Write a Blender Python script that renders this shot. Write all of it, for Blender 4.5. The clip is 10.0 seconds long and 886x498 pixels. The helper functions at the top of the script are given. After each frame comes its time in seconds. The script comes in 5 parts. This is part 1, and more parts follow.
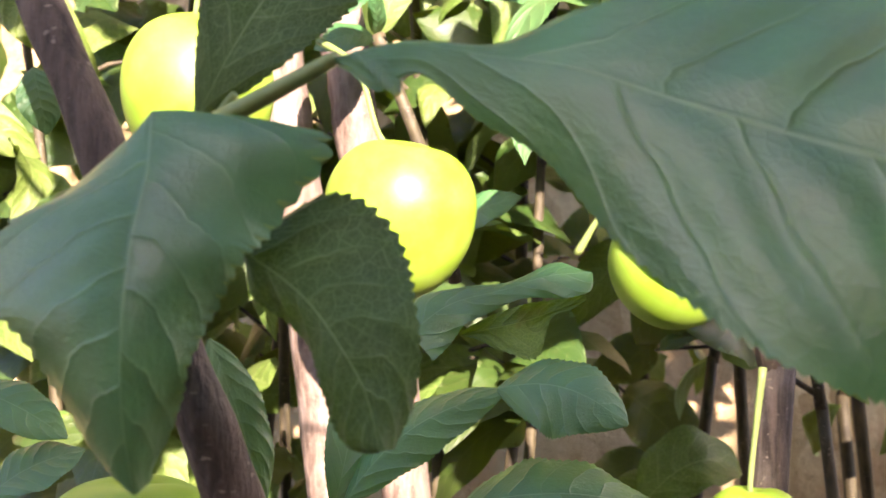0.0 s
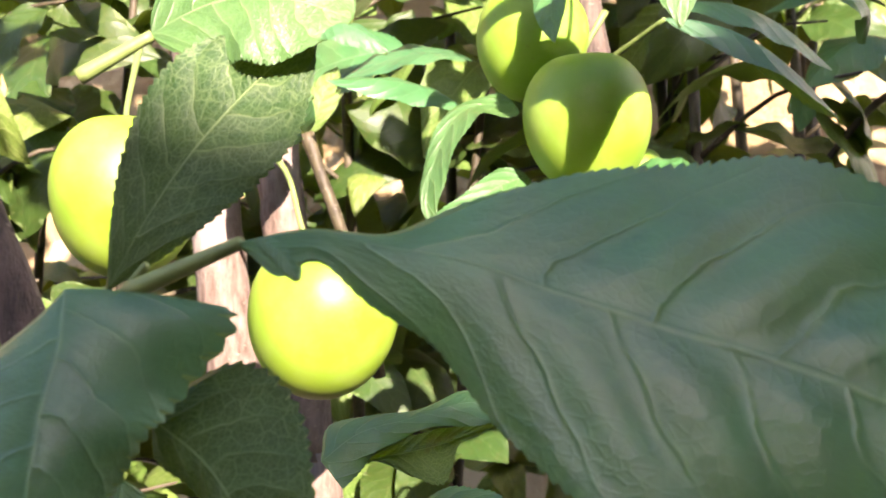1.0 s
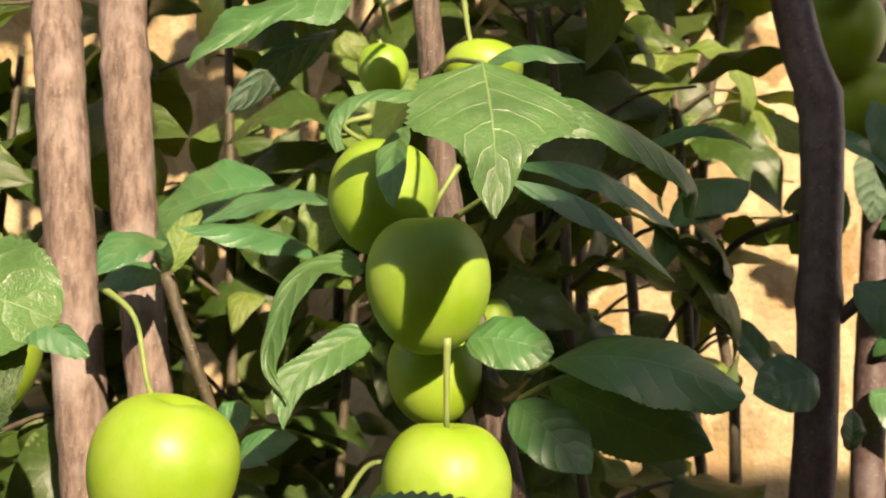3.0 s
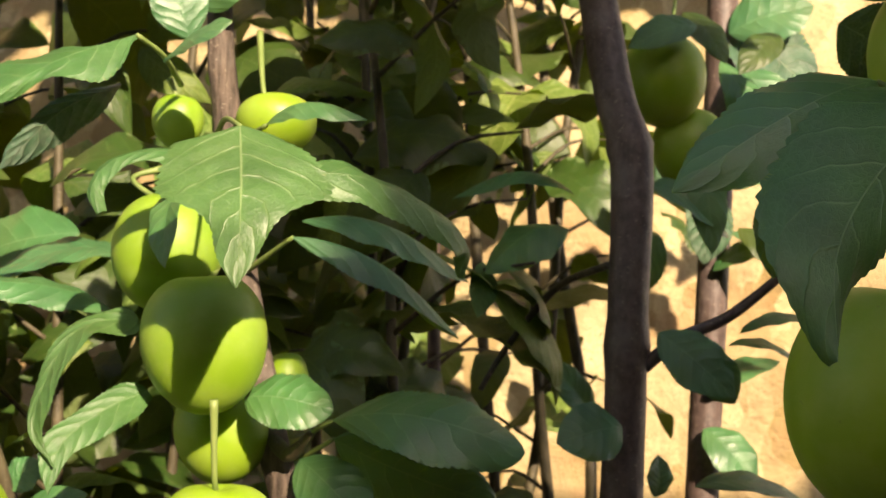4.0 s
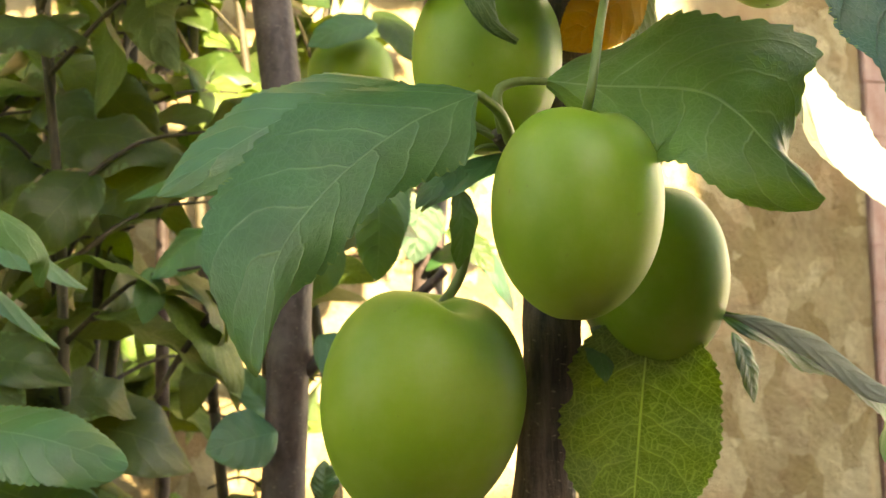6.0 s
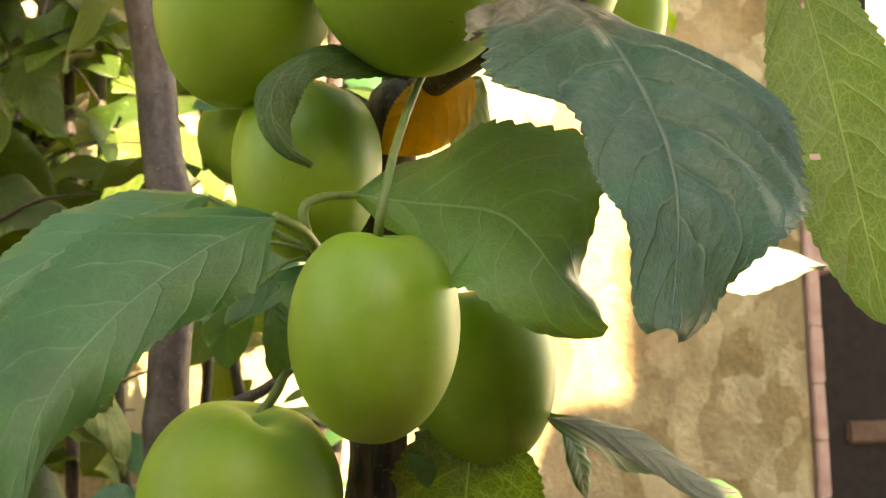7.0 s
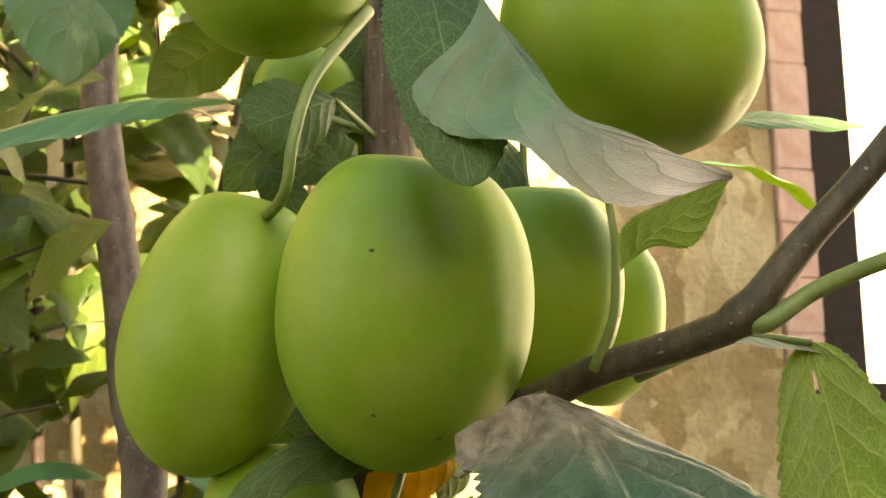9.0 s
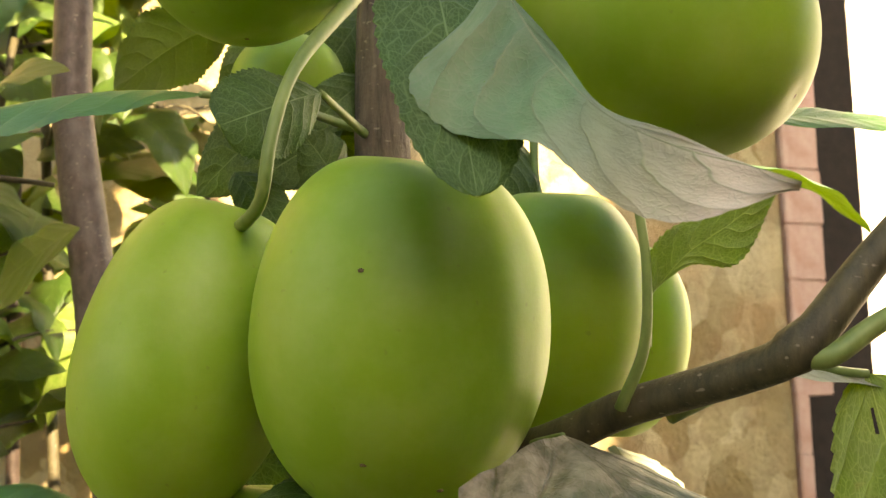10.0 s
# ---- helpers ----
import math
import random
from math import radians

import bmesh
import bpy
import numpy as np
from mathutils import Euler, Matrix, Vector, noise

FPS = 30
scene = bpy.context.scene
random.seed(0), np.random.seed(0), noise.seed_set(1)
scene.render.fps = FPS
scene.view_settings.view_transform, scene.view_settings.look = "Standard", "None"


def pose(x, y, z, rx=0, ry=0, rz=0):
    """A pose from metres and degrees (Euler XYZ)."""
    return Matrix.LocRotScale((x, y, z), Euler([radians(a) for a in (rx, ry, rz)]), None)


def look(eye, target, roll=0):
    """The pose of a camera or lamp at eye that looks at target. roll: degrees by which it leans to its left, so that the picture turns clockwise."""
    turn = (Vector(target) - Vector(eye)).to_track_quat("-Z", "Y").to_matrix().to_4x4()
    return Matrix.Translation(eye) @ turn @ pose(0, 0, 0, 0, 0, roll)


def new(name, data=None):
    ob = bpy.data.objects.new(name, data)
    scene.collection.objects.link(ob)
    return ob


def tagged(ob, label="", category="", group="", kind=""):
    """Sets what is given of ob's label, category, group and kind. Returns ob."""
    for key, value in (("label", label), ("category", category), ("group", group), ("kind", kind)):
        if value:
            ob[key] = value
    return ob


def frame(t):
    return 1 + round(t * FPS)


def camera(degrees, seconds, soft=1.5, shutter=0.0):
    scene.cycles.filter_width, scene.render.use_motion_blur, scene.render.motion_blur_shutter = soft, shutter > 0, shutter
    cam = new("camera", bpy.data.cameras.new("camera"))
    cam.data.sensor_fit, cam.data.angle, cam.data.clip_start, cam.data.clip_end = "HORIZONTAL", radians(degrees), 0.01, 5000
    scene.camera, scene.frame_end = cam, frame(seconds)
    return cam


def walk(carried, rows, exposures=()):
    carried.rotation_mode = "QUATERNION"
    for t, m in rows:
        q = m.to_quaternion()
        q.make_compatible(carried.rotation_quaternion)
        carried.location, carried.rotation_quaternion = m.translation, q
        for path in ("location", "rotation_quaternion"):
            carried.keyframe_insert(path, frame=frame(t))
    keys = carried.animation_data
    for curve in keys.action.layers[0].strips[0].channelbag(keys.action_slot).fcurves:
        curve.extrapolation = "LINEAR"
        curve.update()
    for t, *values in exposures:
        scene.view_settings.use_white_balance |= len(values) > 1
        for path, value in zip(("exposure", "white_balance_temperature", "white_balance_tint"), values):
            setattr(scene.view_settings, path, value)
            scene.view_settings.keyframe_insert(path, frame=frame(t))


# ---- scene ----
cam = camera(41.2, 10.0, soft=1.4)
PATH = [
    (0, (0.0559, 0.0129, 1.0448), (-0.0302, 2.0110, 1.0512), -0.36),
    (0.5, (0.0581, 0.0051, 1.0520), (0.0475, 2.0040, 1.1187), 0.02),
    (1, (0.0612, 0.0028, 1.0584), (0.0831, 1.9993, 1.1748), 0.41),
    (1.5, (0.0738, 0.0026, 1.0683), (0.1177, 1.9956, 1.2302), 1.40),
    (2, (0.0758, -0.0067, 1.0749), (0.1522, 1.9807, 1.2853), 1.19),
    (3.3, (0.1126, -0.0097, 1.1008), (0.2572, 1.9732, 1.3178), 1.35),
    (3.5, (0.1237, -0.0099, 1.1027), (0.2965, 1.9696, 1.3307), 1.20),
    (4, (0.1535, -0.0159, 1.1139), (0.3959, 1.9545, 1.3566), 1.04),
    (4.5, (0.1911, -0.0248, 1.1230), (0.5105, 1.9335, 1.3742), 0.74),
    (5, (0.2082, -0.0275, 1.1203), (0.5985, 1.9177, 1.3730), 0.52),
    (5.2, (0.2107, -0.0265, 1.1175), (0.6265, 1.9138, 1.3674), 0.23),
    (6.3, (0.2636, -0.0216, 1.1188), (0.7593, 1.9011, 1.3583), -0.79),
    (6.5, (0.2689, -0.0250, 1.1243), (0.7767, 1.8944, 1.3656), -0.94),
    (7, (0.2953, -0.0373, 1.1486), (0.8191, 1.8773, 1.3934), -1.25),
    (7.5, (0.2949, -0.0302, 1.1680), (0.8344, 1.8775, 1.4316), -1.45),
    (8, (0.2961, -0.0281, 1.1931), (0.8393, 1.8753, 1.4790), -1.57),
    (8.5, (0.3067, -0.0323, 1.2233), (0.8533, 1.8674, 1.5272), -1.37),
    (9, (0.2983, -0.0249, 1.2440), (0.8567, 1.8691, 1.5617), -1.19),
    (9.5, (0.2968, 0.0015, 1.2440), (0.8602, 1.8931, 1.5668), -0.99),
    (10, (0.3086, 0.0145, 1.2549), (0.8748, 1.9068, 1.5688), -1.10),
]
walk(cam, [(t, look(eye, target, roll)) for t, eye, target, roll in PATH], [(0.0, 2.65, 6900, 33), (1.0, 2.38, 6800, 32), (1.5, 1.75, 7200, 30), (2.0, 1.45, 7700, 26), (3.5, 1.04, 8200, 23), (4.5, 1.6, 8300, 14), (5.0, 2.22, 8400, 9), (6.5, 2.84, 9500, 10), (7.5, 2.84, 9700, 12), (9.0, 2.72, 10200, 10), (10.0, 2.68, 10300, 10)])

cam.data.dof.use_dof, cam.data.dof.focus_distance, cam.data.dof.aperture_fstop = True, 0.26, 50.0

WALL_Y, WALL_END = 1.3, 1.14

# ---- world, sun, exposure ----
SUN_FROM = Vector((0.235, -0.88, 0.44)).normalized()
world = bpy.data.worlds.new("sky")
scene.world = world
world.use_nodes = True
sky = world.node_tree.nodes.new("ShaderNodeTexSky")
sky.sky_type, sky.sun_disc = "NISHITA", False
sky.sun_elevation = math.asin(SUN_FROM.z)
sky.sun_rotation = math.atan2(SUN_FROM.x, SUN_FROM.y)
background = world.node_tree.nodes["Background"]
background.inputs["Strength"].default_value = 0.125
world.node_tree.links.new(sky.outputs["Color"], background.inputs["Color"])
sun = new("sun", bpy.data.lights.new("sun", "SUN"))
sun.data.energy, sun.data.angle, sun.data.color = 5.0, radians(0.6), (1.0, 0.9, 0.74)
sun.matrix_world = look(SUN_FROM * 8 + Vector((0.2, 0.4, 1)), (0.2, 0.4, 1))


# ---- materials ----
class Nodes:
    """Short hand for building a node material."""

    def __init__(self, name):
        self.mat = bpy.data.materials.new(name)
        self.mat.use_nodes = True
        self.tree = self.mat.node_tree
        self.out = self.tree.nodes["Material Output"]
        self.bsdf = self.tree.nodes["Principled BSDF"]

    def add(self, kind, **sets):
        node = self.tree.nodes.new(kind)
        for key, value in sets.items():
            if key == "operation":
                node.operation = value
            elif key == "blend":
                node.data_type, node.blend_type = "RGBA", value
            elif key == "feature":
                node.feature = value
        return node

    def link(self, a, b):
        self.tree.links.new(a, b)

    def value(self, a, sock):
        if isinstance(a, (int, float)):
            sock.default_value = a
        elif isinstance(a, tuple):
            sock.default_value = (*a, 1.0) if len(a) == 3 and sock.type == "RGBA" else a
        else:
            self.link(a, sock)

    def math(self, op, a, b=0.0, clamp=False):
        node = self.add("ShaderNodeMath", operation=op)
        node.use_clamp = clamp
        self.value(a, node.inputs[0])
        self.value(b, node.inputs[1])
        return node.outputs[0]

    def mix(self, fac, a, b, blend="MIX"):
        node = self.add("ShaderNodeMix", blend=blend)
        self.value(fac, node.inputs[0])
        self.value(a, node.inputs[6])
        self.value(b, node.inputs[7])
        return node.outputs[2]

    def noise(self, vec, scale, detail=3.0, rough=0.55):
        node = self.add("ShaderNodeTexNoise")
        if vec is not None:
            self.link(vec, node.inputs["Vector"])
        node.inputs["Scale"].default_value, node.inputs["Detail"].default_value, node.inputs["Roughness"].default_value = scale, detail, rough
        return node.outputs["Fac"]

    def ramp(self, fac, low, high, a=0.0, b=1.0):
        node = self.add("ShaderNodeMapRange")
        node.clamp = True
        self.link(fac, node.inputs["Value"])
        for key, value in (("From Min", low), ("From Max", high), ("To Min", a), ("To Max", b)):
            node.inputs[key].default_value = value
        return node.outputs["Result"]

    def coords(self, which="Object", scale=None):
        co = self.add("ShaderNodeTexCoord").outputs[which]
        if scale is None:
            return co
        node = self.add("ShaderNodeMapping")
        self.link(co, node.inputs["Vector"])
        node.inputs["Scale"].default_value = scale
        return node.outputs["Vector"]

    def bump(self, height, strength, distance=0.001):
        node = self.add("ShaderNodeBump")
        self.link(height, node.inputs["Height"])
        node.inputs["Strength"].default_value, node.inputs["Distance"].default_value = strength, distance
        self.link(node.outputs["Normal"], self.bsdf.inputs["Normal"])
        return node.outputs["Normal"]


def leaf_material(name, blade, vein, through_colour, rough, through_share, dust, dust_colour=(0.42, 0.4, 0.34), spots=0.0, relief=0.5, fine_net=0.42, dry=0.0, gloss=0.55, tan=0.3, tip=None, halo_share=0.3, vein_glow=1.25):
    """One face of a leaf: midrib, side veins and two nets of veinlets in the leaf's own coordinates, dust, tanned patches and blotches on top;
    tip: another blade colour towards the leaf's tip."""
    n = Nodes(name)
    uv = n.add("ShaderNodeUVMap").outputs["UV"]
    drift = n.add("ShaderNodeTexNoise")
    n.link(uv, drift.inputs["Vector"])
    drift.inputs["Scale"].default_value, drift.inputs["Detail"].default_value = 4.5, 3.0
    small = n.add("ShaderNodeMapping")
    n.link(drift.outputs["Color"], small.inputs["Vector"])
    small.inputs["Scale"].default_value, small.inputs["Location"].default_value = (0.09, 0.09, 0.0), (-0.045, -0.045, 0.0)
    bent = n.add("ShaderNodeVectorMath", operation="ADD")
    n.link(uv, bent.inputs[0])
    n.link(small.outputs["Vector"], bent.inputs[1])
    split, plain = n.add("ShaderNodeSeparateXYZ"), n.add("ShaderNodeSeparateXYZ")
    n.link(bent.outputs[0], split.inputs[0])
    n.link(uv, plain.inputs[0])
    across = n.math("ABSOLUTE", n.math("SUBTRACT", plain.outputs[0], 0.5))
    along = plain.outputs[1]
    shift = n.math("MULTIPLY", n.math("GREATER_THAN", plain.outputs[0], 0.5), 0.055)
    lean = n.math("ADD", n.math("MULTIPLY", n.math("POWER", across, 1.3), 0.5), n.math("MULTIPLY", n.math("POWER", across, 4.0), 0.7))
    phase = n.math("ADD", n.math("SUBTRACT", split.outputs[1], lean), shift)
    saw = n.math("ABSOLUTE", n.math("SUBTRACT", n.math("FRACT", n.math("MULTIPLY", phase, 7.0)), 0.5))
    fade = n.math("MULTIPLY", n.ramp(across, 0.26, 0.47, 1.0, 0.12), n.ramp(n.noise(uv, 6.0, 2.0), 0.35, 0.6, 0.35, 1.0))
    side = n.math("MULTIPLY", n.ramp(saw, 0.012, 0.05, 1.0, 0.0), fade)
    halo = n.math("MULTIPLY", n.ramp(saw, 0.0, 0.2, halo_share, 0.0), fade)
    mid = n.ramp(across, 0.004, 0.011, 1.0, 0.0)

    def net(x, y, wide, seed):
        cell = n.add("ShaderNodeTexVoronoi", feature="DISTANCE_TO_EDGE")
        grid = n.add("ShaderNodeMapping")
        n.link(bent.outputs[0], grid.inputs["Vector"])
        grid.inputs["Scale"].default_value, grid.inputs["Location"].default_value = (x, y, 1.0), (seed, 0.0, 0.0)
        n.link(grid.outputs["Vector"], cell.inputs["Vector"])
        cell.inputs["Scale"].default_value = 1.0
        return n.ramp(cell.outputs["Distance"], 0.0, wide, 1.0, 0.0), cell.outputs["Distance"]

    coarse, pillow = net(11.0, 18.0, 0.055, 0.0)
    fine, _ = net(30.0, 52.0, 0.13, 5.0)
    nets = n.math("MAXIMUM", coarse, n.math("MULTIPLY", fine, 0.6))
    veins = n.math("MAXIMUM", n.math("MAXIMUM", mid, n.math("MAXIMUM", halo, n.math("MULTIPLY", side, 0.85))), n.math("MULTIPLY", nets, fine_net))
    obj = n.coords("Object")
    blotch = n.noise(obj, 55.0, 4.0)
    random_hue = n.add("ShaderNodeObjectInfo").outputs["Random"]
    hsv = n.add("ShaderNodeHueSaturation")
    n.link(n.ramp(random_hue, 0.0, 1.0, 0.485, 0.515), hsv.inputs["Hue"])
    n.link(n.ramp(blotch, 0.3, 0.7, 0.75, 1.25), hsv.inputs["Value"])
    if tip:
        blade = n.mix(n.ramp(n.math("ADD", along, n.math("MULTIPLY", n.math("SUBTRACT", n.noise(obj, 45.0, 3.0), 0.5), 0.3)), 0.46, 0.8), blade, tip)
    n.value(n.mix(veins, blade, vein), hsv.inputs["Color"])
    colour = hsv.outputs["Color"]
    if tan:
        colour = n.mix(n.ramp(n.noise(obj, 24.0, 4.0, 0.6), 0.52, 0.72, 0.0, tan), colour, (0.17, 0.145, 0.06))
    powder = n.math("MULTIPLY", n.ramp(n.noise(obj, 240.0, 5.0, 0.7), 0.42, 0.75), n.ramp(n.noise(obj, 32.0, 3.0), 0.35, 0.7))
    powder = n.math("MULTIPLY", powder, dust)
    colour = n.mix(powder, colour, dust_colour)
    if spots:
        spot = n.math("MULTIPLY", n.ramp(n.noise(obj, 130.0, 2.0), 0.66, 0.72), spots)
        colour = n.mix(spot, colour, (0.16, 0.08, 0.03))
    if dry:
        worn = n.ramp(n.math("ADD", along, n.math("MULTIPLY", n.math("SUBTRACT", n.noise(obj, 60.0, 4.0), 0.5), 0.35)), 0.04, 0.24, dry, 0.0)
        colour = n.mix(worn, colour, n.mix(n.ramp(n.noise(obj, 260.0, 4.0), 0.35, 0.65), (0.13, 0.105, 0.07), (0.42, 0.35, 0.27)))
    n.link(colour, n.bsdf.inputs["Base Color"])
    n.link(n.ramp(n.math("ADD", powder, n.math("MULTIPLY", blotch, 0.3)), 0.0, 0.8, rough, rough + 0.3), n.bsdf.inputs["Roughness"])
    n.bsdf.inputs["Specular IOR Level"].default_value = gloss
    swell = n.math("SUBTRACT", n.math("POWER", n.ramp(saw, 0.0, 0.4, 0.0, 1.0), 0.6), n.math("MULTIPLY", n.math("MAXIMUM", mid, side), 0.4))
    height = n.math("ADD", n.math("MULTIPLY", swell, 0.7), n.math("ADD", n.math("MULTIPLY", n.ramp(pillow, 0.0, 0.4), 0.14), n.math("MULTIPLY", n.noise(obj, 420.0, 3.0), 0.12)))
    height = n.math("ADD", n.math("MULTIPLY", n.noise(obj, 70.0, 2.0), 0.22), n.math("SUBTRACT", height, n.math("MULTIPLY", fine, 0.08)))
    normal = n.bump(height, relief, 0.0011)
    through_bsdf = n.add("ShaderNodeBsdfTranslucent")
    n.value(n.mix(veins, through_colour, tuple(min(1.0, vein_glow * c) for c in through_colour)), through_bsdf.inputs["Color"])
    n.link(normal, through_bsdf.inputs["Normal"])
    mixed = n.add("ShaderNodeMixShader")
    mixed.inputs[0].default_value = through_share
    n.link(n.bsdf.outputs[0], mixed.inputs[1])
    n.link(through_bsdf.outputs[0], mixed.inputs[2])
    n.link(mixed.outputs[0], n.out.inputs["Surface"])
    return n.mat


LEAF_TOP = leaf_material("leaf_upper_face", (0.044, 0.168, 0.058), (0.10, 0.225, 0.10), (0.58, 0.80, 0.09), 0.32, 0.2, 0.05, relief=0.34, fine_net=0.14, gloss=0.75, halo_share=0.12)
# darker copy for leaves farther back: their shade is put into the colour
FAR_TOP = leaf_material("leaf_upper_face_painted_shaded", (0.030, 0.074, 0.013), (0.055, 0.11, 0.03), (0.60, 0.66, 0.05), 0.38, 0.28, 0.05, relief=0.3, fine_net=0.15, gloss=0.6)
# lighter copy for the broad leaf: light falling on it is put into the colour
LIT_TOP = leaf_material("leaf_upper_face_painted_lit", (0.105, 0.235, 0.06), (0.33, 0.43, 0.22), (0.50, 0.70, 0.07), 0.38, 0.3, 0.1, relief=0.5, fine_net=0.3)
NET_TOP = leaf_material("net_veined_leaf_upper_face", (0.020, 0.062, 0.018), (0.17, 0.25, 0.10), (0.5, 0.72, 0.08), 0.42, 0.16, 0.02, relief=0.4, fine_net=0.6, gloss=0.22, tan=0.1)
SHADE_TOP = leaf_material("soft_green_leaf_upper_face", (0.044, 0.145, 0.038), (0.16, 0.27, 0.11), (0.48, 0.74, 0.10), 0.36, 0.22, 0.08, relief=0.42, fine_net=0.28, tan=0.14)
LEAF_UNDER = leaf_material("leaf_lower_face", (0.12, 0.195, 0.06), (0.22, 0.29, 0.12), (0.60, 0.80, 0.10), 0.6, 0.27, 0.15, relief=0.5)
DUSTY_TOP = leaf_material("dusty_leaf_upper_face", (0.036, 0.112, 0.058), (0.21, 0.27, 0.18), (0.22, 0.40, 0.05), 0.42, 0.16, 0.5, (0.36, 0.36, 0.31), relief=1.0, dry=0.95, fine_net=0.22, halo_share=0.2)
PALE_UNDER = leaf_material("pale_felted_leaf_lower_face", (0.40, 0.43, 0.33), (0.27, 0.29, 0.19), (0.36, 0.46, 0.18), 0.7, 0.22, 0.6, (0.62, 0.57, 0.49), relief=0.7, fine_net=0.25)
FADED_UNDER = leaf_material("green_to_buff_leaf_lower_face", (0.135, 0.27, 0.15), (0.23, 0.29, 0.18), (0.36, 0.46, 0.18), 0.5, 0.22, 0.15, (0.62, 0.55, 0.46), relief=0.6, fine_net=0.3, tip=(0.60, 0.52, 0.42))
# light from behind is painted in: bright veins and a brighter see-through colour
BACKLIT_TOP = leaf_material("leaf_face_painted_backlit", (0.075, 0.16, 0.016), (0.45, 0.52, 0.17), (0.36, 0.50, 0.05), 0.45, 0.42, 0.05, relief=0.5, fine_net=0.62, halo_share=0.35, vein_glow=2.0)
YELLOW_TOP = leaf_material("yellow_leaf_upper_face", (0.85, 0.56, 0.03), (0.70, 0.50, 0.08), (0.9, 0.62, 0.05), 0.45, 0.4, 0.1, spots=0.5, fine_net=0.2)
YOUNG_TOP = leaf_material("young_leaf_upper_face", (0.070, 0.155, 0.020), (0.36, 0.44, 0.14), (0.55, 0.74, 0.07), 0.42, 0.30, 0.1, spots=0.5, fine_net=0.6)


def plum_material():
    n = Nodes("green_plum_skin")
    obj = n.coords("Object")
    big, fine = n.noise(obj, 26.0, 2.0), n.noise(obj, 900.0, 2.0)
    random_hue = n.add("ShaderNodeObjectInfo").outputs["Random"]
    colour = n.mix(n.ramp(big, 0.3, 0.7), (0.185, 0.335, 0.018), (0.27, 0.41, 0.028))
    colour = n.mix(n.ramp(random_hue, 0.0, 1.0, 0.0, 0.6), colour, (0.125, 0.28, 0.02))
    bloom = n.math("MULTIPLY", n.ramp(n.noise(obj, 60.0, 4.0, 0.65), 0.40, 0.8), 0.26)
    colour = n.mix(bloom, colour, (0.40, 0.50, 0.20))
    speck = n.ramp(n.noise(obj, 380.0, 1.0), 0.74, 0.8, 0.0, 0.3)
    colour = n.mix(speck, colour, (0.16, 0.17, 0.03))
    n.link(colour, n.bsdf.inputs["Base Color"])
    n.link(n.ramp(big, 0.25, 0.75, 0.40, 0.54), n.bsdf.inputs["Roughness"])
    n.bsdf.inputs["Subsurface Weight"].default_value = 0.45
    n.bsdf.inputs["Subsurface Radius"].default_value = (0.9, 1.0, 0.12)
    n.bsdf.inputs["Subsurface Scale"].default_value = 0.009
    n.bump(n.math("ADD", n.math("MULTIPLY", fine, 0.2), n.noise(obj, 70.0, 3.0)), 0.12, 0.001)
    return n.mat


def bark_material(name, dark, light, grey, stretch, relief, rough=0.75):
    n = Nodes(name)
    obj = n.coords("Object", (1.0, 1.0, stretch))
    furrow, fine = n.noise(obj, 260.0, 5.0, 0.65), n.noise(n.coords("Object"), 700.0, 3.0)
    patch = n.noise(n.coords("Object"), 38.0, 4.0)
    colour = n.mix(n.ramp(furrow, 0.36, 0.64), dark, light)
    colour = n.mix(n.ramp(patch, 0.5, 0.75, 0.0, 0.7), colour, grey)
    dots = n.ramp(n.noise(n.coords("Object", (1, 1, 2.0)), 420.0, 1.0), 0.68, 0.76)
    colour = n.mix(n.math("MULTIPLY", dots, 0.5), colour, (0.38, 0.32, 0.25))
    n.link(colour, n.bsdf.inputs["Base Color"])
    n.bsdf.inputs["Roughness"].default_value = rough
    n.bump(n.math("ADD", furrow, n.math("MULTIPLY", fine, 0.3)), relief, 0.0016)
    return n.mat


BARK = bark_material("furrowed_brown_bark", (0.028, 0.020, 0.015), (0.145, 0.108, 0.084), (0.19, 0.165, 0.14), 0.13, 1.0)
SMOOTH_BARK = bark_material("smooth_purple_grey_bark", (0.055, 0.036, 0.032), (0.115, 0.08, 0.07), (0.17, 0.145, 0.14), 0.6, 0.35, 0.5)
# pale copy of the bark, with sunlight on the stems put into the colour
SUN_BARK = bark_material("pale_bark_painted_sunlit", (0.085, 0.058, 0.042), (0.225, 0.17, 0.135), (0.33, 0.285, 0.25), 0.25, 0.8)
TWIG = bark_material("brown_green_twig_bark", (0.034, 0.028, 0.014), (0.085, 0.072, 0.036), (0.12, 0.10, 0.06), 0.3, 0.4, 0.6)


def stalk_material():
    n = Nodes("green_stalk_skin")
    obj = n.coords("Object", (1.0, 1.0, 0.3))
    colour = n.mix(n.ramp(n.noise(obj, 150.0, 3.0), 0.3, 0.7), (0.11, 0.18, 0.045), (0.21, 0.28, 0.085))
    n.link(colour, n.bsdf.inputs["Base Color"])
    n.bsdf.inputs["Roughness"].default_value = 0.5
    n.bump(n.noise(obj, 600.0, 2.0), 0.3, 0.0005)
    return n.mat


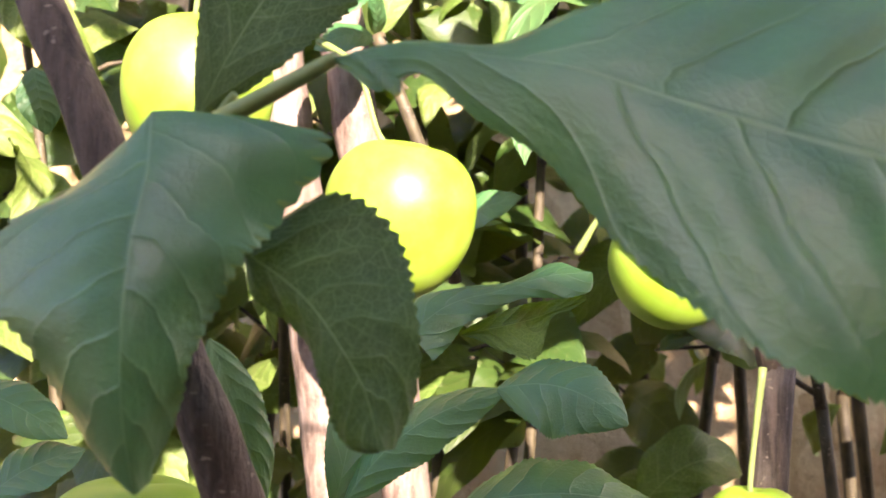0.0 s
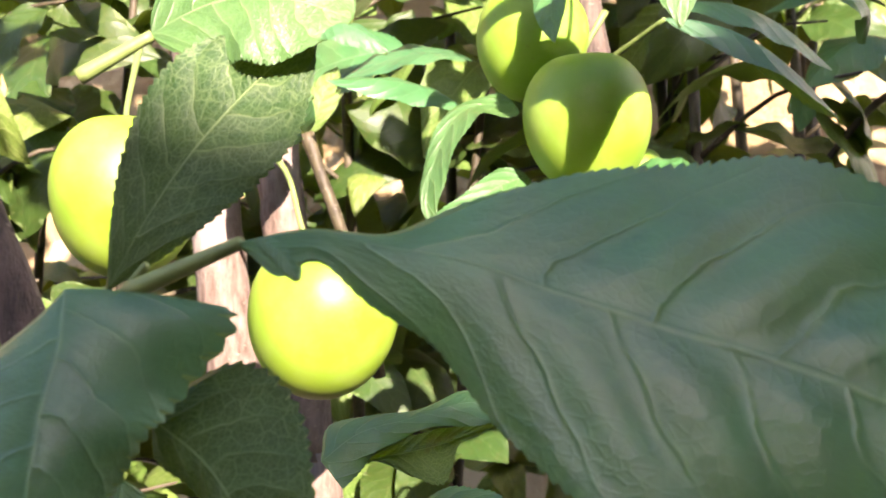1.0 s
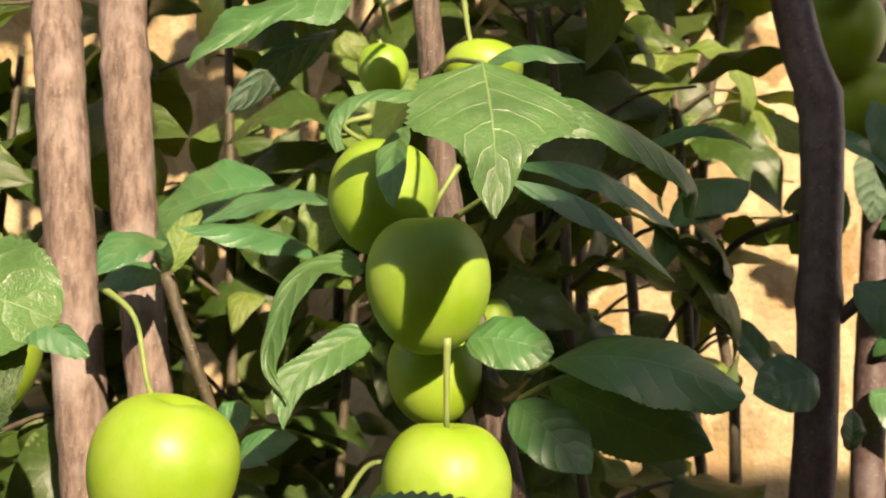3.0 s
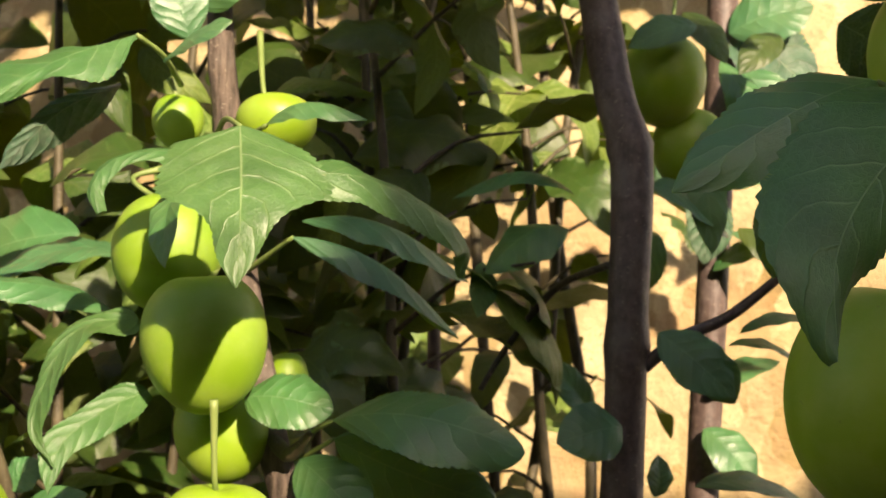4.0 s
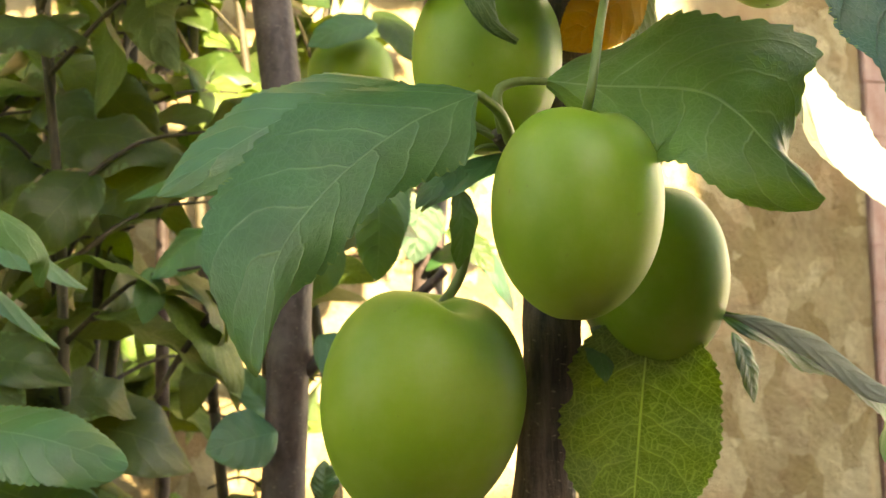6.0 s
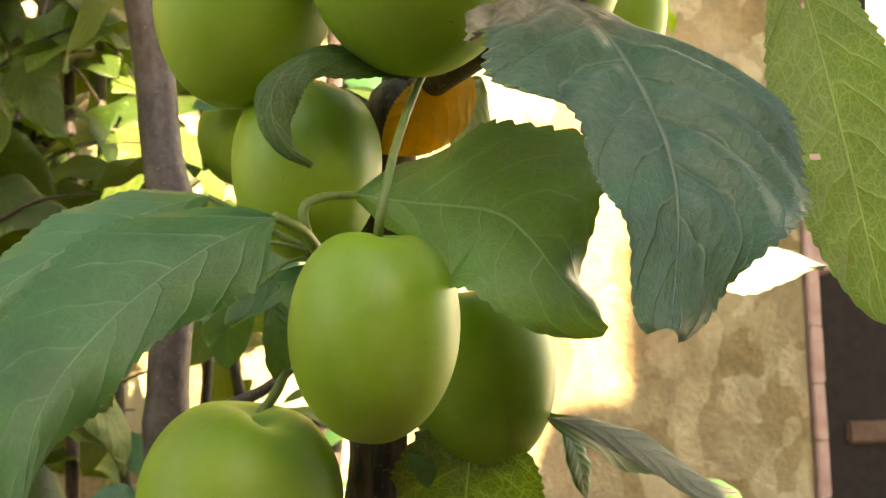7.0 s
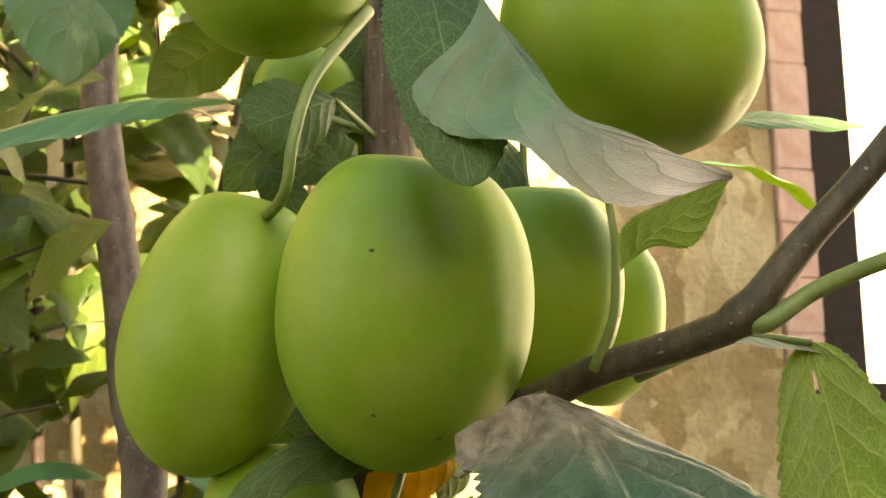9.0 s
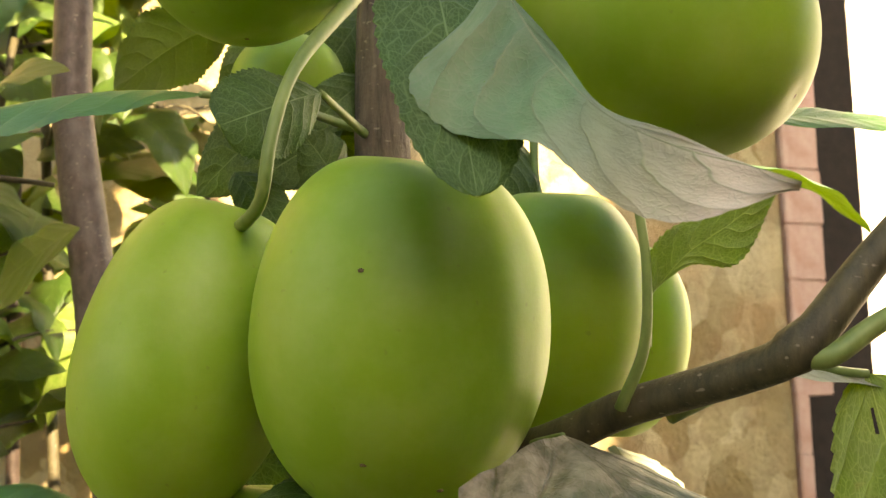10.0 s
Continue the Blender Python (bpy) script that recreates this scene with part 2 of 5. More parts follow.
def stone_material():
    n = Nodes("mottled_ochre_limestone")
    obj = n.coords("Object")
    bent = n.add("ShaderNodeVectorMath", operation="ADD")
    n.link(obj, bent.inputs[0])
    wobble = n.add("ShaderNodeTexNoise")
    n.link(obj, wobble.inputs["Vector"])
    wobble.inputs["Scale"].default_value = 16.0
    small = n.add("ShaderNodeMapping")
    n.link(wobble.outputs["Color"], small.inputs["Vector"])
    small.inputs["Scale"].default_value = (0.07, 0.07, 0.07)
    n.link(small.outputs["Vector"], bent.inputs[1])
    flake = n.add("ShaderNodeTexVoronoi")
    turned = n.add("ShaderNodeMapping")
    n.link(bent.outputs[0], turned.inputs["Vector"])
    turned.inputs["Scale"].default_value, turned.inputs["Rotation"].default_value = (30.0, 30.0, 15.0), (0.0, 0.6, 0.0)
    n.link(turned.outputs["Vector"], flake.inputs["Vector"])
    flake.inputs["Scale"].default_value = 1.0
    tone = n.add("ShaderNodeSeparateColor")
    n.link(flake.outputs["Color"], tone.inputs[0])
    big, mid, fine = n.noise(obj, 4.0, 4.0, 0.6), n.noise(obj, 14.0, 5.0, 0.65), n.noise(obj, 120.0, 5.0, 0.7)
    colour = n.mix(n.ramp(tone.outputs[0], 0.1, 0.9), (0.30, 0.217, 0.088), (0.55, 0.455, 0.255))
    colour = n.mix(n.ramp(mid, 0.4, 0.7, 0.0, 0.6), colour, (0.22, 0.135, 0.065))
    colour = n.mix(n.ramp(big, 0.45, 0.68, 0.0, 0.7), colour, (0.54, 0.46, 0.285))
    colour = n.mix(n.ramp(n.noise(obj, 9.0, 3.0), 0.52, 0.70, 0.0, 0.5), colour, (0.46, 0.27, 0.13))
    colour = n.mix(n.ramp(fine, 0.62, 0.72, 0.0, 0.6), colour, (0.11, 0.075, 0.04))
    n.link(colour, n.bsdf.inputs["Base Color"])
    n.bsdf.inputs["Roughness"].default_value = 0.9
    n.bump(n.math("ADD", n.math("MULTIPLY", mid, 1.0), n.math("MULTIPLY", fine, 0.5)), 0.9, 0.012)
    return n.mat


def plain_material(name, a, b, scale, rough, relief=0.4, metal=0.0):
    n = Nodes(name)
    obj = n.coords("Object")
    n.link(n.mix(n.ramp(n.noise(obj, scale, 5.0, 0.65), 0.3, 0.7), a, b), n.bsdf.inputs["Base Color"])
    n.bsdf.inputs["Roughness"].default_value, n.bsdf.inputs["Metallic"].default_value = rough, metal
    n.bump(n.noise(obj, scale * 6, 4.0), relief, 0.002)
    return n.mat


PLUM, STALK, STONE = plum_material(), stalk_material(), stone_material()
SCAR = plain_material("dry_brown_scar", (0.07, 0.05, 0.02), (0.19, 0.14, 0.07), 900.0, 0.9)
SOIL = plain_material("dry_brown_soil", (0.085, 0.055, 0.034), (0.17, 0.12, 0.08), 14.0, 0.95, 0.8)
BRICK = plain_material("pinkish_red_brick", (0.44, 0.25, 0.19), (0.58, 0.41, 0.34), 40.0, 0.9)
DARK_WOOD = plain_material("dark_brown_painted_board", (0.010, 0.006, 0.004), (0.022, 0.015, 0.011), 60.0, 0.95)
RAIL_WOOD = plain_material("worn_brown_wood", (0.09, 0.05, 0.03), (0.17, 0.10, 0.06), 50.0, 0.85)
PLASTER = plain_material("white_sunlit_plaster", (0.72, 0.70, 0.66), (0.82, 0.80, 0.77), 9.0, 0.9)
# for the added unseen walls; dark, so that little light bounces off them
UNSEEN_RENDER = plain_material("dark_unseen_wall_render", (0.085, 0.08, 0.07), (0.13, 0.12, 0.105), 5.0, 0.9)


# ---- building blocks ----
def holder(name, at, label, category, group="", kind=""):
    """An empty at a thing's base, which carries its parts."""
    ob = new(name)
    ob.location, ob.empty_display_size = at, 0.05
    return tagged(ob, label, category, group, kind)


def placed(name, mesh, parent, at, label=""):
    """A mesh object whose own origin lies at the place `at` in the world, under a thing or a part that is not turned."""
    ob = new(name, mesh)
    base = Vector((0, 0, 0))
    up = parent
    while up:
        base += Vector(up.location)
        up = up.parent
    ob.parent = parent
    ob.location = Vector(at) - base
    return tagged(ob, label) if label else ob


def finished(bm, name, *mats, smooth=True):
    mesh = bpy.data.meshes.new(name)
    bm.to_mesh(mesh)
    bm.free()
    for mat in mats:
        mesh.materials.append(mat)
    if smooth:
        mesh.shade_smooth()
    return mesh


def spline(points, count):
    """Points along a smooth line through the given ones."""
    pts = [Vector(p) for p in points]
    pts = [2 * pts[0] - pts[1], *pts, 2 * pts[-1] - pts[-2]]
    line = []
    for n in range(count + 1):
        s = n / count * (len(pts) - 3)
        k = min(int(s), len(pts) - 4)
        f = s - k
        a, b, c, d = pts[k : k + 4]
        line.append(0.5 * (2 * b + (c - a) * f + (2 * a - 5 * b + 4 * c - d) * f * f + (3 * b - a - 3 * c + d) * f**3))
    return line


def tube_mesh(name, points, radii, mat, sides=10, count=12, rough=0.0, knots=()):
    """A tapered round stem along a smooth line, closed at both ends; rough: how uneven its girth is; knots: (place 0 to 1, swelling)."""
    line = spline(points, count)
    at = line[0].copy()
    bm = bmesh.new()
    rings, side = [], Vector((1, 0.13, 0.07))
    for n, p in enumerate(line):
        f = n / count
        ahead = (line[min(n + 1, count)] - line[max(n - 1, 0)]).normalized()
        side = (side - ahead * side.dot(ahead)).normalized()
        over = ahead.cross(side)
        s = f * (len(radii) - 1)
        k = min(int(s), len(radii) - 2)
        r = radii[k] + (radii[k + 1] - radii[k]) * (s - k)
        for where, swell in knots:
            r *= 1 + swell * math.exp(-(((f - where) / 0.018) ** 2))
        ring = []
        for m in range(sides):
            a = 2 * math.pi * m / sides
            way = side * math.cos(a) + over * math.sin(a)
            own = r * (1 + rough * noise.noise((p + way * r) * 90))
            ring.append(bm.verts.new(p + way * own - at))
        rings.append(ring)
    for a, b in zip(rings, rings[1:]):
        for m in range(sides):
            bm.faces.new((a[m], a[(m + 1) % sides], b[(m + 1) % sides], b[m]))
    bm.faces.new(rings[0][::-1])
    bm.faces.new(rings[-1])
    return finished(bm, name, mat), at


def smooth_value(values, s):
    """A value between even stations, eased from one to the next."""
    k = min(int(s), len(values) - 2)
    a, b, c, d = values[max(k - 1, 0)], values[k], values[k + 1], values[min(k + 2, len(values) - 1)]
    f = s - k
    return max(0.0003, 0.5 * (2 * b + (c - a) * f + (2 * a - 5 * b + 4 * c - d) * f * f + (3 * b - a - 3 * c + d) * f**3))


def leaf_mesh(base, tip, width, face, bulge=0.08, late=0.0, fold=8.0, cup=-0.15, wave=0.06, twist=0.0, long=(0.75, 0.85), tooth=0.085,
              hook=0.0, holes=(), teeth=24, rows=84, cols=7, upper=None, lower=None, seed=0, thick=0.0003,
              rib=None, left=None, right=None, droop=(0.0, 0.0), quilt=0.0):
    """A serrate leaf from base to tip (relative to base), upper face towards `face`. bulge: arch towards face; late: arch to its side; fold: degrees by which
    the halves rise from the midrib; cup: how far the margins rise (droop: minus); twist: degrees from base to tip; hook: curl of the last third;
    long: powers of the outline at base and tip; holes: (across -1 to 1, along 0 to 1, size) of bites.
    rib: points of a bent midrib, from base to tip; left, right: half widths from base to tip, close together at both ends; droop: share by which each half sinks;
    quilt: how far the blade swells between its side veins; tooth: depth of the teeth as a share of the half width."""
    span = Vector(tip) - Vector(base)
    length = span.length
    d = span.normalized()
    n0 = Vector(face)
    n0 = (n0 - d * n0.dot(d)).normalized()
    s0 = d.cross(n0)
    a, b = long
    peak = (a / (a + b)) ** a * (b / (a + b)) ** b
    rnd = random.Random(seed)
    p1, p2, k1, k2 = rnd.uniform(0, 6), rnd.uniform(0, 6), rnd.uniform(2.0, 3.4), rnd.uniform(2.0, 3.4)
    tooth_phase = rnd.uniform(0, 1)
    spine = []
    for i in range(rows + 1):
        v = i / rows
        arch = math.sin(math.pi * v ** 0.85)
        p = d * length * v + n0 * (bulge * length * arch) + s0 * (late * length * math.sin(math.pi * v))
        if hook and v > 0.6:
            p -= n0 * hook * length * ((v - 0.6) / 0.4) ** 2
        spine.append(p)
    if rib:
        fine = spline([Vector(p) - Vector(base) for p in rib], 200)
        run = [0.0]
        for p, q in zip(fine, fine[1:]):
            run.append(run[-1] + (q - p).length)
        spine, k = [], 0
        for i in range(rows + 1):
            goal = run[-1] * i / rows
            while k < 199 and run[k + 1] < goal:
                k += 1
            spine.append(fine[k].lerp(fine[k + 1], min(1.0, (goal - run[k]) / (run[k + 1] - run[k]))))
    bm = bmesh.new()
    layers = [[], []]
    uv_of = {}
    tan_fold = math.tan(radians(fold))
    for i, p in enumerate(spine):
        v = i / rows
        ahead = (spine[min(i + 1, rows)] - spine[max(i - 1, 0)]).normalized()
        nn = (n0 - ahead * n0.dot(ahead)).normalized()
        ss = ahead.cross(nn)
        ang = radians(twist * (v - 0.5))
        side, up = ss * math.cos(ang) + nn * math.sin(ang), nn * math.cos(ang) - ss * math.sin(ang)
        half = 0.5 * width * (max(v, 1e-4) ** a * max(1 - v, 1e-4) ** b / peak)
        own = [1.0, 1.0]
        if left:
            half = 0.5 * width
            s = math.acos(1 - 2 * v) / math.pi * (len(left) - 1)
            own = [smooth_value(left, s) / half, smooth_value(right, s) / half]
        half = max(half, 0.00045)
        saw = ((v * teeth + tooth_phase) % 1.0) if teeth else 0.0
        edge = 1 + (tooth * (saw - 0.5) * (1 if saw < 0.8 else (1 - saw) / 0.2) if 0.03 < v < 0.98 else 0)
        edge *= 1 + 0.025 * math.sin(9 * v + p1)
        shrink = math.cos(radians(fold))
        for layer, sign in ((0, 1), (1, -1)):
            row = []
            for j in range(-cols, cols + 1):
                u = j / cols
                x = half * u * (edge if abs(j) == cols else 1.0) * own[u > 0]
                phase = (p1, k1) if u < 0 else (p2, k2)
                h = abs(x) * (tan_fold - droop[u > 0]) + cup * half * u * u + wave * half * u * u * math.sin(2 * math.pi * phase[1] * v + phase[0])
                if quilt:
                    swell = 0.5 + 0.5 * math.cos(2 * math.pi * 7 * (v - 0.5 * (abs(u) / 2) ** 1.3 - 0.7 * (abs(u) / 2) ** 4 + (0.055 if u > 0 else 0.0)))
                    h += quilt * half * own[u > 0] ** 2 * swell**0.7 * min(1.0, 5 * abs(u)) * (1 - u**4)
                off = sign * 0.5 * thick * (1 - u**8)
                ridge = sign * 0.0004 * math.exp(-((u * half / 0.0006) ** 2)) * (0 if sign > 0 else 1)
                vert = bm.verts.new(p + side * (x * shrink) + up * (h + off + ridge))
                uv_of[vert] = (0.5 + 0.5 * u, v)
                row.append(vert)
            layers[layer].append(row)
    uv_layer = bm.loops.layers.uv.new("UVMap")
    for layer, rows_of in enumerate(layers):
        for ra, rb in zip(rows_of, rows_of[1:]):
            for j in range(2 * cols):
                quad = (ra[j], ra[j + 1], rb[j + 1], rb[j])
                hu, hv = [sum(uv_of[q][k] for q in quad) / 4 for k in (0, 1)]
                if any(math.hypot((2 * hu - 1 - u) * 0.5, hv - v) < r * (1 + 0.4 * math.sin(5 * math.atan2(hv - v, 2 * hu - 1 - u))) for u, v, r in holes):
                    continue
                f = bm.faces.new(quad[::-1] if layer == 0 else quad)
                f.material_index = layer
                for loop in f.loops:
                    loop[uv_layer].uv = uv_of[loop.vert]
    return finished(bm, "leaf", upper or LEAF_TOP, lower or LEAF_UNDER)


leaf_count = [0]


def leaf(tree, base, tip, width, face, stalk=None, label="", stalk_r=0.0011, **shape):
    """One leaf of a tree; stalk: points from the twig to the leaf's base."""
    leaf_count[0] += 1
    mesh = leaf_mesh(base, tip, width, face, seed=leaf_count[0], **shape)
    ob = placed("leaf", mesh, tree, base, label)
    if stalk:
        stem, at = tube_mesh("petiole", [*stalk, base], (1.25 * stalk_r, stalk_r, 0.8 * stalk_r), STALK, 8, 10)
        placed("petiole", stem, ob, at)
    return ob


def stem(tree, points, radii, mat=None, name="stem", sides=20, count=40, rough=0.12, knots=(), label=""):
    mesh, at = tube_mesh(name, points, radii, mat or BARK, sides, count, rough, knots)
    return placed(name, mesh, tree, at, label)


def plum_mesh(width, height, seed, seam=None, cleft=0.05, taper=0.06):
    """A plum: an ovoid with a dimple at the stalk, a faint seam and a small point below; its origin is its middle, its stalk end +z."""
    rnd = random.Random(seed)
    lob, ph, full = rnd.uniform(0.008, 0.018), rnd.uniform(0, 6), rnd.uniform(-0.1, 0.5)
    if seam is not None:
        ph = seam
    bm = bmesh.new()
    uvs, rings = 72, []
    steps = 60
    for i in range(steps + 1):
        th = math.pi * i / steps
        z = math.cos(th)
        top, low = 2.12 + 0.5 * full, 1.98
        r = (1 - abs(z) ** top) ** (1 / 2.06) if z > 0 else (1 - abs(z) ** low) ** (1 / 1.95)
        r = max(r, 0.0) * (1 + taper * z * (1 - 0.6 * abs(z)))
        dip = (0.13 * math.exp(-((r / 0.38) ** 2)) + 0.05 * math.exp(-((r / 0.13) ** 2))) if z > 0 else 0.02 * math.exp(-((r / 0.12) ** 2))
        zz = z - dip if z > 0 else z + dip
        ring = []
        for m in range(uvs):
            a = 2 * math.pi * m / uvs
            off = ((a - ph + math.pi) % (2 * math.pi)) - math.pi
            groove = 0.014 * math.exp(-((off / 0.13) ** 2)) + cleft * math.exp(-((off / 0.42) ** 2)) * max(0.0, z) ** 5
            own = r * (1 - groove) * (1 + lob * math.sin(2 * a + ph) + 0.6 * lob * math.sin(3 * a + 2 * ph + 2 * z))
            ring.append(bm.verts.new((0.5 * width * own * math.cos(a), 0.5 * width * own * math.sin(a), 0.5 * height * (zz - 1.6 * cleft * math.exp(-((off / 0.55) ** 2)) * (max(0.0, z) ** 6) * min(1.0, r / 0.25)))))
            if i in (0, steps):
                break
        rings.append(ring)
    for ra, rb in zip(rings, rings[1:]):
        for m in range(uvs):
            k = (m + 1) % uvs
            if len(ra) == 1:
                bm.faces.new((ra[0], rb[m], rb[k]))
            elif len(rb) == 1:
                bm.faces.new((ra[m], rb[0], ra[k]))
            else:
                bm.faces.new((ra[m], rb[m], rb[k], ra[k]))
    return finished(bm, "flesh", PLUM)


plum_count = [0]


def plum(middle, width, height, lean=(0.0, 0.0), stalk=None, stalk_r=0.0011, label="smooth unripe green plum hanging from its stalk", group="plums on the trees", seam=None, cleft=0.05, taper=0.06, specks=()):
    """A plum round `middle`; lean: degrees about x and y; stalk: points in the world from its twig down to it."""
    plum_count[0] += 1
    root = holder("plum", middle, label, "plum", group)
    turn = Euler((radians(lean[0]), radians(lean[1]), 0.0)).to_matrix() @ Matrix.Rotation(plum_count[0] * 1.7, 3, "Z")
    body = placed("flesh", plum_mesh(width, height, plum_count[0], None if seam is None else radians(seam) - plum_count[0] * 1.7, cleft, taper), root, middle)
    body.rotation_euler = turn.to_euler()
    bm = bmesh.new()
    bmesh.ops.create_icosphere(bm, subdivisions=2, radius=1.0)
    for v in bm.verts:
        v.co = Vector((v.co.x * 0.0011, v.co.y * 0.0011, v.co.z * 0.0006)) * (1 + 0.35 * noise.noise(v.co * 3 + Vector((plum_count[0], 0, 0))))
    low = Vector(middle) + turn @ Vector((0, 0, -0.5 * height * 0.965))
    mark = placed("blossom_scar", finished(bm, "blossom_scar", SCAR), root, low, "tiny dry brown scar")
    mark.rotation_euler = turn.to_euler()
    for across, up in specks:
        goal = Vector((across * 0.5 * width, -0.5 * width * math.sqrt(max(0.0, 1 - across**2 - up**2)), up * 0.5 * height))
        spot = min((turn @ v.co for v in body.data.vertices), key=lambda co: (co - goal).length)
        bm = bmesh.new()
        bmesh.ops.create_icosphere(bm, subdivisions=2, radius=1.0)
        for v in bm.verts:
            v.co = Vector((v.co.x * 0.0008, v.co.y * 0.0003, v.co.z * 0.0004)) * (1 + 0.4 * noise.noise(v.co * 2 + spot * 900))
        placed("scar", finished(bm, "scar", SCAR), root, Vector(middle) + spot, "tiny dry brown scar")
    if stalk:
        pit = Vector(middle) + turn @ Vector((0, 0, 0.5 * height * 0.70))
        mesh, at = tube_mesh("pedicel", [*stalk, pit], (1.5 * stalk_r, stalk_r, stalk_r, 1.15 * stalk_r), STALK, 10, 18, 0.06)
        placed("pedicel", mesh, root, at, "thin green stalk")
    return root


def block_mesh(name, size, mat, bevel=0.004, jitter=0.0, seed=0):
    """A rounded block round its origin, its corners knocked about by jitter."""
    rnd = random.Random(seed)
    bm = bmesh.new()
    bmesh.ops.create_cube(bm, size=1.0)
    for v in bm.verts:
        v.co = Vector((v.co.x * size[0], v.co.y * size[1], v.co.z * size[2])) + Vector([rnd.uniform(-jitter, jitter) for _ in range(3)])
    bmesh.ops.bevel(bm, geom=bm.edges[:], offset=bevel, segments=2, affect="EDGES")
    return finished(bm, name, mat, smooth=False)


# ---- setting ----
def ground():
    bm = bmesh.new()
    bmesh.ops.create_grid(bm, x_segments=60, y_segments=60, size=0.5)
    for v in bm.verts:
        far = Vector((v.co.x, v.co.y)).length * 2
        v.co.x, v.co.y = v.co.x * 8 * (1 + 40 * far**6), v.co.y * 8 * (1 + 40 * far**6)
        v.co.z = 0.02 * noise.noise(Vector((v.co.x * 3, v.co.y * 3, 0))) if far < 0.8 else 0.0
    ob = new("ground", finished(bm, "ground", SOIL))
    tagged(ob, "dry bare brown soil under the plum trees", "ground", kind="structure")


def stone_wall(x0, x1, y, top):
    """A thick rubble-faced wall with an uneven front."""
    bm = bmesh.new()
    nx, nz = 150, 100
    front = []
    for i in range(nx + 1):
        column = []
        for k in range(nz + 1):
            x, z = x0 + (x1 - x0) * i / nx, top * k / nz
            p = Vector((x * 3.1, 0, z * 3.1))
            lump = 0.035 * noise.noise(p) + 0.016 * noise.noise(p * 3.3) + 0.007 * noise.noise(p * 9)
            column.append(bm.verts.new((x, y - lump * (0 if i in (0, nx) else 1), z)))
        front.append(column)
    for a, b in zip(front, front[1:]):
        for k in range(nz):
            bm.faces.new((a[k], b[k], b[k + 1], a[k + 1]))
    rim = [c[0] for c in front] + front[-1][1:] + [c[-1] for c in front[::-1]][1:] + front[0][1:-1][::-1]
    behind = [bm.verts.new((v.co.x, y + 0.3, v.co.z)) for v in rim]
    for n in range(len(rim)):
        m = (n + 1) % len(rim)
        bm.faces.new((rim[m], rim[n], behind[n], behind[m]))
    bm.faces.new(behind)
    bmesh.ops.recalc_face_normals(bm, faces=bm.faces[:])
    ob = new("wall_north", finished(bm, "wall_north", STONE))
    tagged(ob, "rough mottled ochre limestone wall behind the trees", "wall", kind="structure")
    return ob


ground()
wall = stone_wall(-4.0, WALL_END, WALL_Y, 2.6)

# the wall's end: a jamb of pinkish bricks, a dark boarded gate and a white house wall beyond
for row in range(36):
    wide = 0.018 if row < 18 else 0.056 if row % 2 else 0.054
    brick = placed("brick", block_mesh("brick", (wide, 0.11, 0.0715), BRICK, 0.0018, 0.0008, row), wall, (WALL_END + 0.004 + wide / 2, WALL_Y + 0.05, 0.036 + row * 0.072))
gate = holder("gate", (WALL_END + 0.42, WALL_Y + 0.13, 0.0), "dark brown gate of upright posts and level boards", "gate")
placed("gate_post", block_mesh("gate_post", (0.120, 0.06, 2.4), DARK_WOOD, 0.006), gate, (WALL_END + 0.1325, WALL_Y + 0.12, 1.2))
for k in range(9):
    placed("board", block_mesh("board", (0.74, 0.022, 0.1435), DARK_WOOD, 0.004, 0.002, 40 + k), gate, (WALL_END + 0.40, WALL_Y + 0.14, 0.08 + 0.145 * k))
placed("rail", block_mesh("rail", (0.66, 0.035, 0.03), RAIL_WOOD, 0.004), gate, (WALL_END + 0.44, WALL_Y + 0.10, 1.085), "worn brown wooden rail")
house = new("wall_house", block_mesh("wall_house", (6.0, 0.25, 5.0), PLASTER, 0.01))
house.location = (WALL_END + 3.3, WALL_Y + 1.6, 2.5)
tagged(house, "white plastered house wall in full sun beyond the gate", "wall", kind="structure")

# an unseen wall behind with taller piers, added so that their shade falls on the trees
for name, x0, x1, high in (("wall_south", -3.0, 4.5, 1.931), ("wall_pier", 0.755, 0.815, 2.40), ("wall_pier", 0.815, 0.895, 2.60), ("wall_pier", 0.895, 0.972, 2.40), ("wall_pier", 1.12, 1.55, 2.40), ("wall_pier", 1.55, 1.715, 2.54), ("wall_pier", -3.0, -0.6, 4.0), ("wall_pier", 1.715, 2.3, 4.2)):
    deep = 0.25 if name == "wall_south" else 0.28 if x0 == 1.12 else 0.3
    ob = new(name, block_mesh(name, (x1 - x0, deep, high), UNSEEN_RENDER, 0.008))
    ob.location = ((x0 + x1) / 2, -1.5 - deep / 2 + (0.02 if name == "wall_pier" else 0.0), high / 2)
    tagged(ob, "unseen dark wall added behind to shade the trees" if name == "wall_south" else "tall unseen pier added on the wall to cast shade", "wall", kind="structure")

# unseen wall, added to block the sky on the right
side = new("wall_east", block_mesh("wall_east", (0.25, 1.7, 4.4), UNSEEN_RENDER, 0.008))
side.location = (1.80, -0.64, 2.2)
tagged(side, "tall unseen dark wall added to block sky light from the right", "wall", kind="structure")


